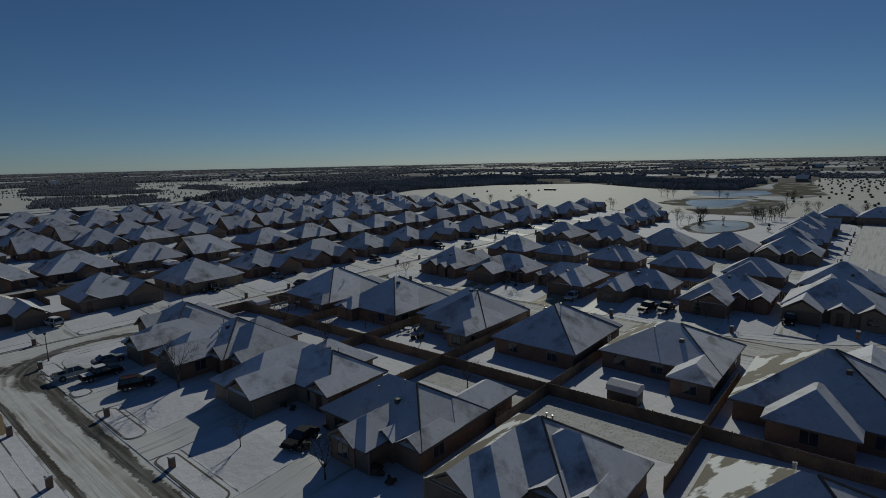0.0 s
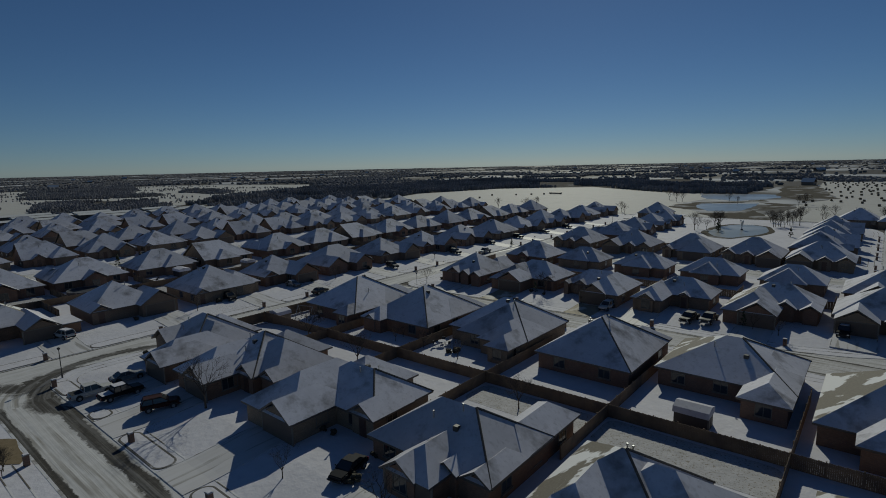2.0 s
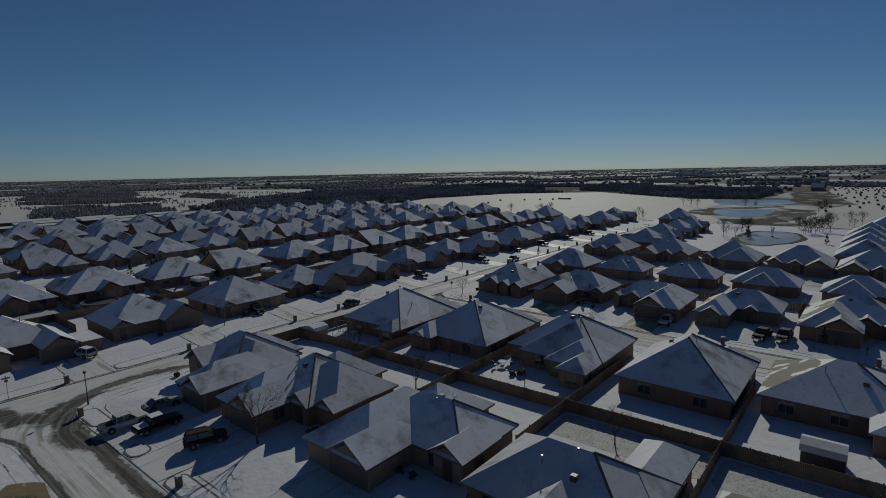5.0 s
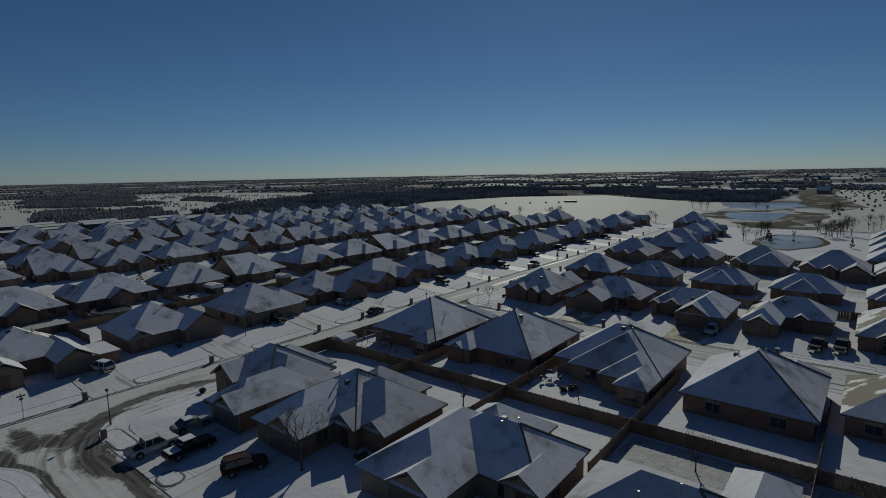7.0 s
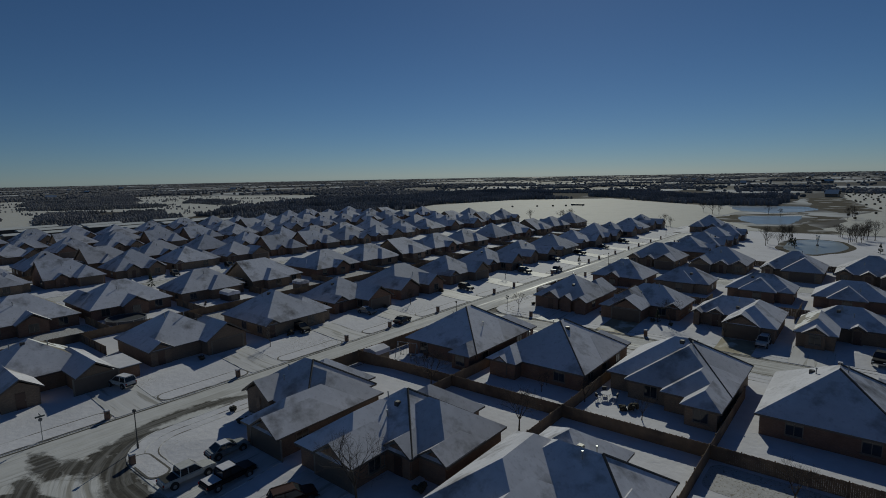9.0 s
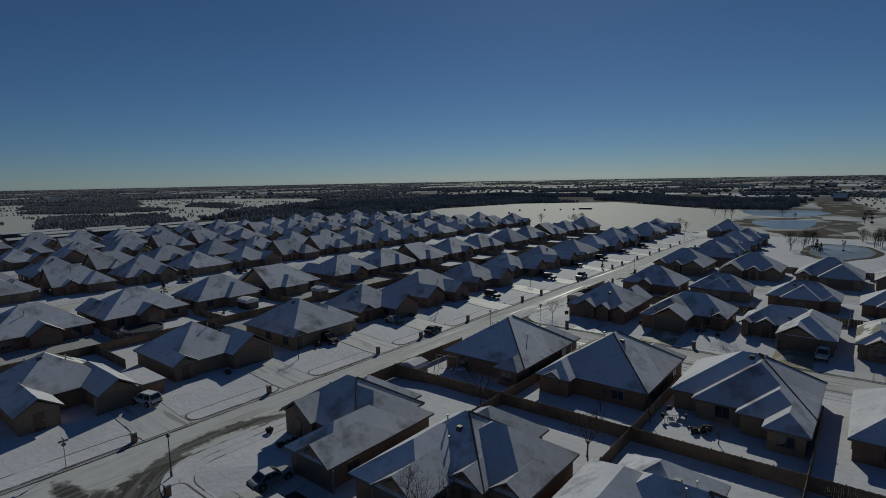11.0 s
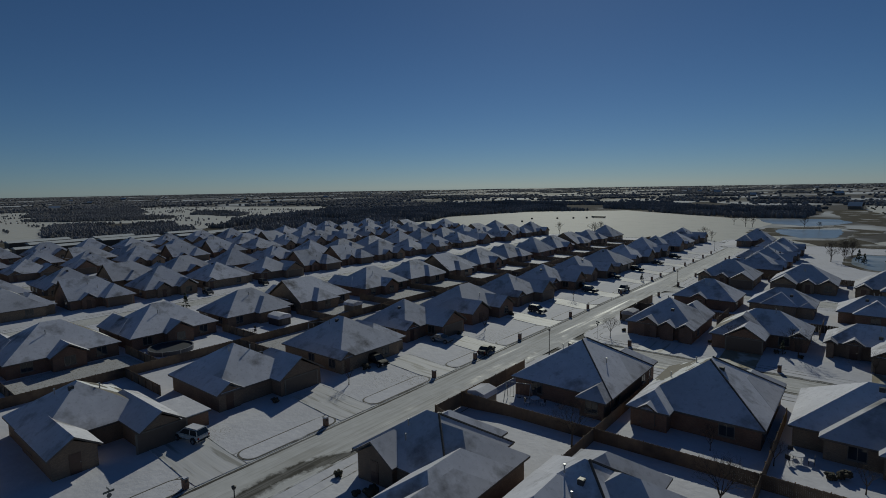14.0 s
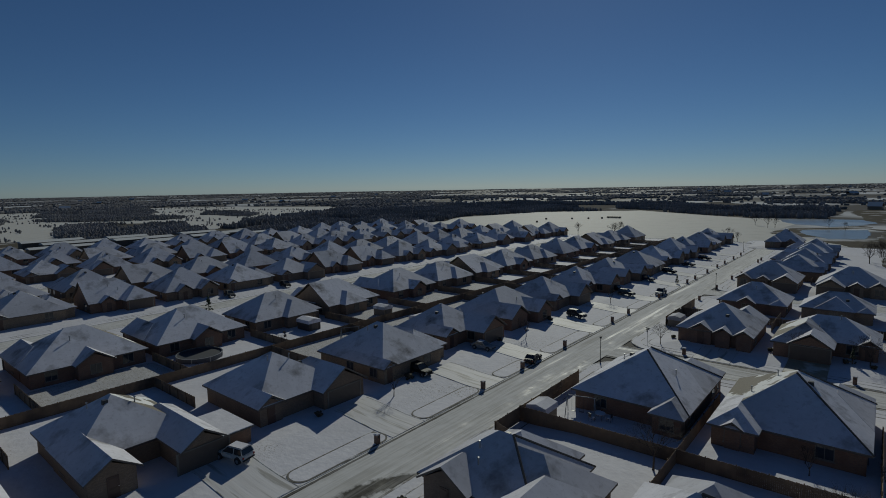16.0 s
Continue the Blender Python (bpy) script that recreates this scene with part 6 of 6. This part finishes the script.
for x, y0, y1, w in ((-382, 66, 92, 8), (-362, 70, 97, 8), (-341, 60, 85, 7), (-373, 101, 120, 8), (-355, 98, 126, 8), (-333, 101, 125, 9), (-366, 136, 156, 8), (-343, 131, 151, 8), (-350, 152, 167, 8), (-335, 161, 174, 7), (-337, 40, 57, 7)):
    long_barn(x, y0, y1, w, 3.0)

# woods: many small crowns with gaps
rng_ = np.random.default_rng(7)


def woods(name, pts, sizes, mat, label):
    n, k = len(pts), 5
    a = np.linspace(0, 2 * np.pi, k, endpoint=False)
    V, F = [], []
    base = 0
    jit = rng_.uniform(0.7, 1.25, (n, 3, k))
    for i in range(n):
        x, y = pts[i]
        r, h = sizes[i]
        z0 = -0.2
        ringv = []
        for j, (q, zz) in enumerate(((0.8, 0.0), (1.0, 0.5), (0.74, 0.86))):
            for m_ in range(k):
                ringv.append((x + r * q * jit[i, j, m_] * math.cos(a[m_]), y + r * q * jit[i, j, m_] * math.sin(a[m_]), z0 + h * zz * (0.85 + 0.3 * (jit[i, j, m_] - 0.7))))
        ringv.append((x, y, z0 + h * 0.97))
        V += ringv
        for j in range(2):
            for m_ in range(k):
                n_ = (m_ + 1) % k
                F.append((base + j * k + m_, base + j * k + n_, base + (j + 1) * k + n_, base + (j + 1) * k + m_))
        for m_ in range(k):
            F.append((base + 2 * k + m_, base + 2 * k + (m_ + 1) % k, base + 3 * k))
        base += 3 * k + 1
    me = bpy.data.meshes.new(name)
    me.from_pydata(V, [], F)
    me.materials.append(mat)
    return tagged(new(name, me), label, "woods", kind="stuff")


def in_woods(x, y, poly):
    hit = False
    for (ax, ay), (bx, by) in zip(poly, poly[1:] + poly[:1]):
        if (ay > y) != (by > y) and x < ax + (bx - ax) * (y - ay) / (by - ay):
            hit = not hit
    return hit


pts, sizes = [], []
while len(pts) < 22000:
    x, y = rng_.uniform(-600, -80), rng_.uniform(180, 810)
    if not in_woods(x, y, WOOD_EDGE) or noise.noise((x / 40, y / 22, 5)) < -0.26 or (y > 520 and noise.noise((x / 110, y / 110, 15)) < 0.02) or abs((x + 437) * 0.83 + (y - 252) * 0.55) < 7:
        continue
    pts.append((x, y))
    tall = 1.0 + 0.5 * noise.noise((x / 30, y / 30, 1))
    sizes.append((rng_.uniform(0.55, 1.2), rng_.uniform(2.2, 4.6) * tall))
while len(pts) < 40000:
    x, y = rng_.uniform(-1390, -392), rng_.uniform(-20, 375)
    if not any(in_woods(x, y, w) for w in WEST_WOODS) or noise.noise((x / 120, y / 60, 7)) < (-0.34 if x > -560 else -0.14):
        continue
    pts.append((x, y))
    sizes.append((rng_.uniform(0.5, 1.15), rng_.uniform(1.2, 3.2)))
while len(pts) < 41200:
    x, y = rng_.uniform(-1000, -430), rng_.uniform(40, 420)
    if in_woods(x, y, WEST_EDGE) and noise.noise((x / 40, y / 25, 9)) > 0.12:
        pts.append((x, y))
        sizes.append((rng_.uniform(0.4, 0.9), rng_.uniform(0.8, 2.8)))
woods("near_woods", pts, sizes, HAZED_WOODS, "belt of dark leafless woods behind the fields, paled as by haze")
pts, sizes = [], []
tries = 0
while len(pts) < 24000 and tries < 400000:
    tries += 1
    r = 480 * (4700 / 480) ** rng_.uniform(0, 1)
    a = radians(rng_.uniform(-9, 92))
    x, y = -30 - r * math.sin(a), r * math.cos(a)
    if in_woods(x, y, WOOD_EDGE) or in_woods(x, y, WEST_EDGE) or (x > -345 and y < 540) or (x > -84 and y < 690) or (x > -430 and y < 200):
        continue
    f = noise.noise((x / 330, y / 330, 3.1)) + 0.6 * noise.noise((x / 110, y / 110, 8.2))
    if f > (0.17 if r < 2200 else 0.08) or rng_.uniform() < 0.03:
        h = rng_.uniform(2.4, 4.8) * (1.0 if r < 1500 else 0.75)
        pts.append((x, y))
        sizes.append((rng_.uniform(0.9, 1.9) * (1 + r / 1200), h))
woods("far_woods", pts, sizes, HAZED_WOODS, "patchwork of dark leafless woods, paled as by haze, reaching to the horizon")

rng = random.Random(77)
for k in range(45):
    r, a = rng.uniform(600, 2600), radians(rng.uniform(-5, 88))
    x, y = -30 - r * math.sin(a), r * math.cos(a)
    if in_woods(x, y, WOOD_EDGE) or (x < -392 and r < 1100):
        continue
    s = thing("farm_building", (x, y, -0.15), "small far building with a white roof among woods", "building", "far buildings")
    w, d, h = rng.uniform(7, 11), rng.uniform(9, 16), rng.uniform(2.6, 3.6)
    b = bmesh.new()
    box(b, -w / 2, w / 2, -d / 2, d / 2, 0, h)
    part("wall", b, SHED_TAN, s)
    b = bmesh.new()
    roof_block(b, -w / 2 - 0.5, w / 2 + 0.5, -d / 2 - 0.5, d / 2 + 0.5, h, "y", "g", "g")
    bmesh.ops.recalc_face_normals(b, faces=b.faces)
    part("roof", b, [METAL_ROOF, FASCIA, ROOF_BARE], s)
    s.rotation_euler = (0, 0, rng.uniform(0, 3))

# everything that stands in a yard sits on the raised lawn
for ob in list(bpy.data.objects):
    if ob.parent is None and ob.type == "EMPTY" and not ob.name.startswith(("house", "driveway", "fence", "shed", "annex", "round_pool", "pool", "hay_bale", "long_barn", "farm_building", "feed_bunk")):
        x, y = ob.matrix_basis.translation.x, ob.matrix_basis.translation.y
        ob.location.z += ground_at(x, y)
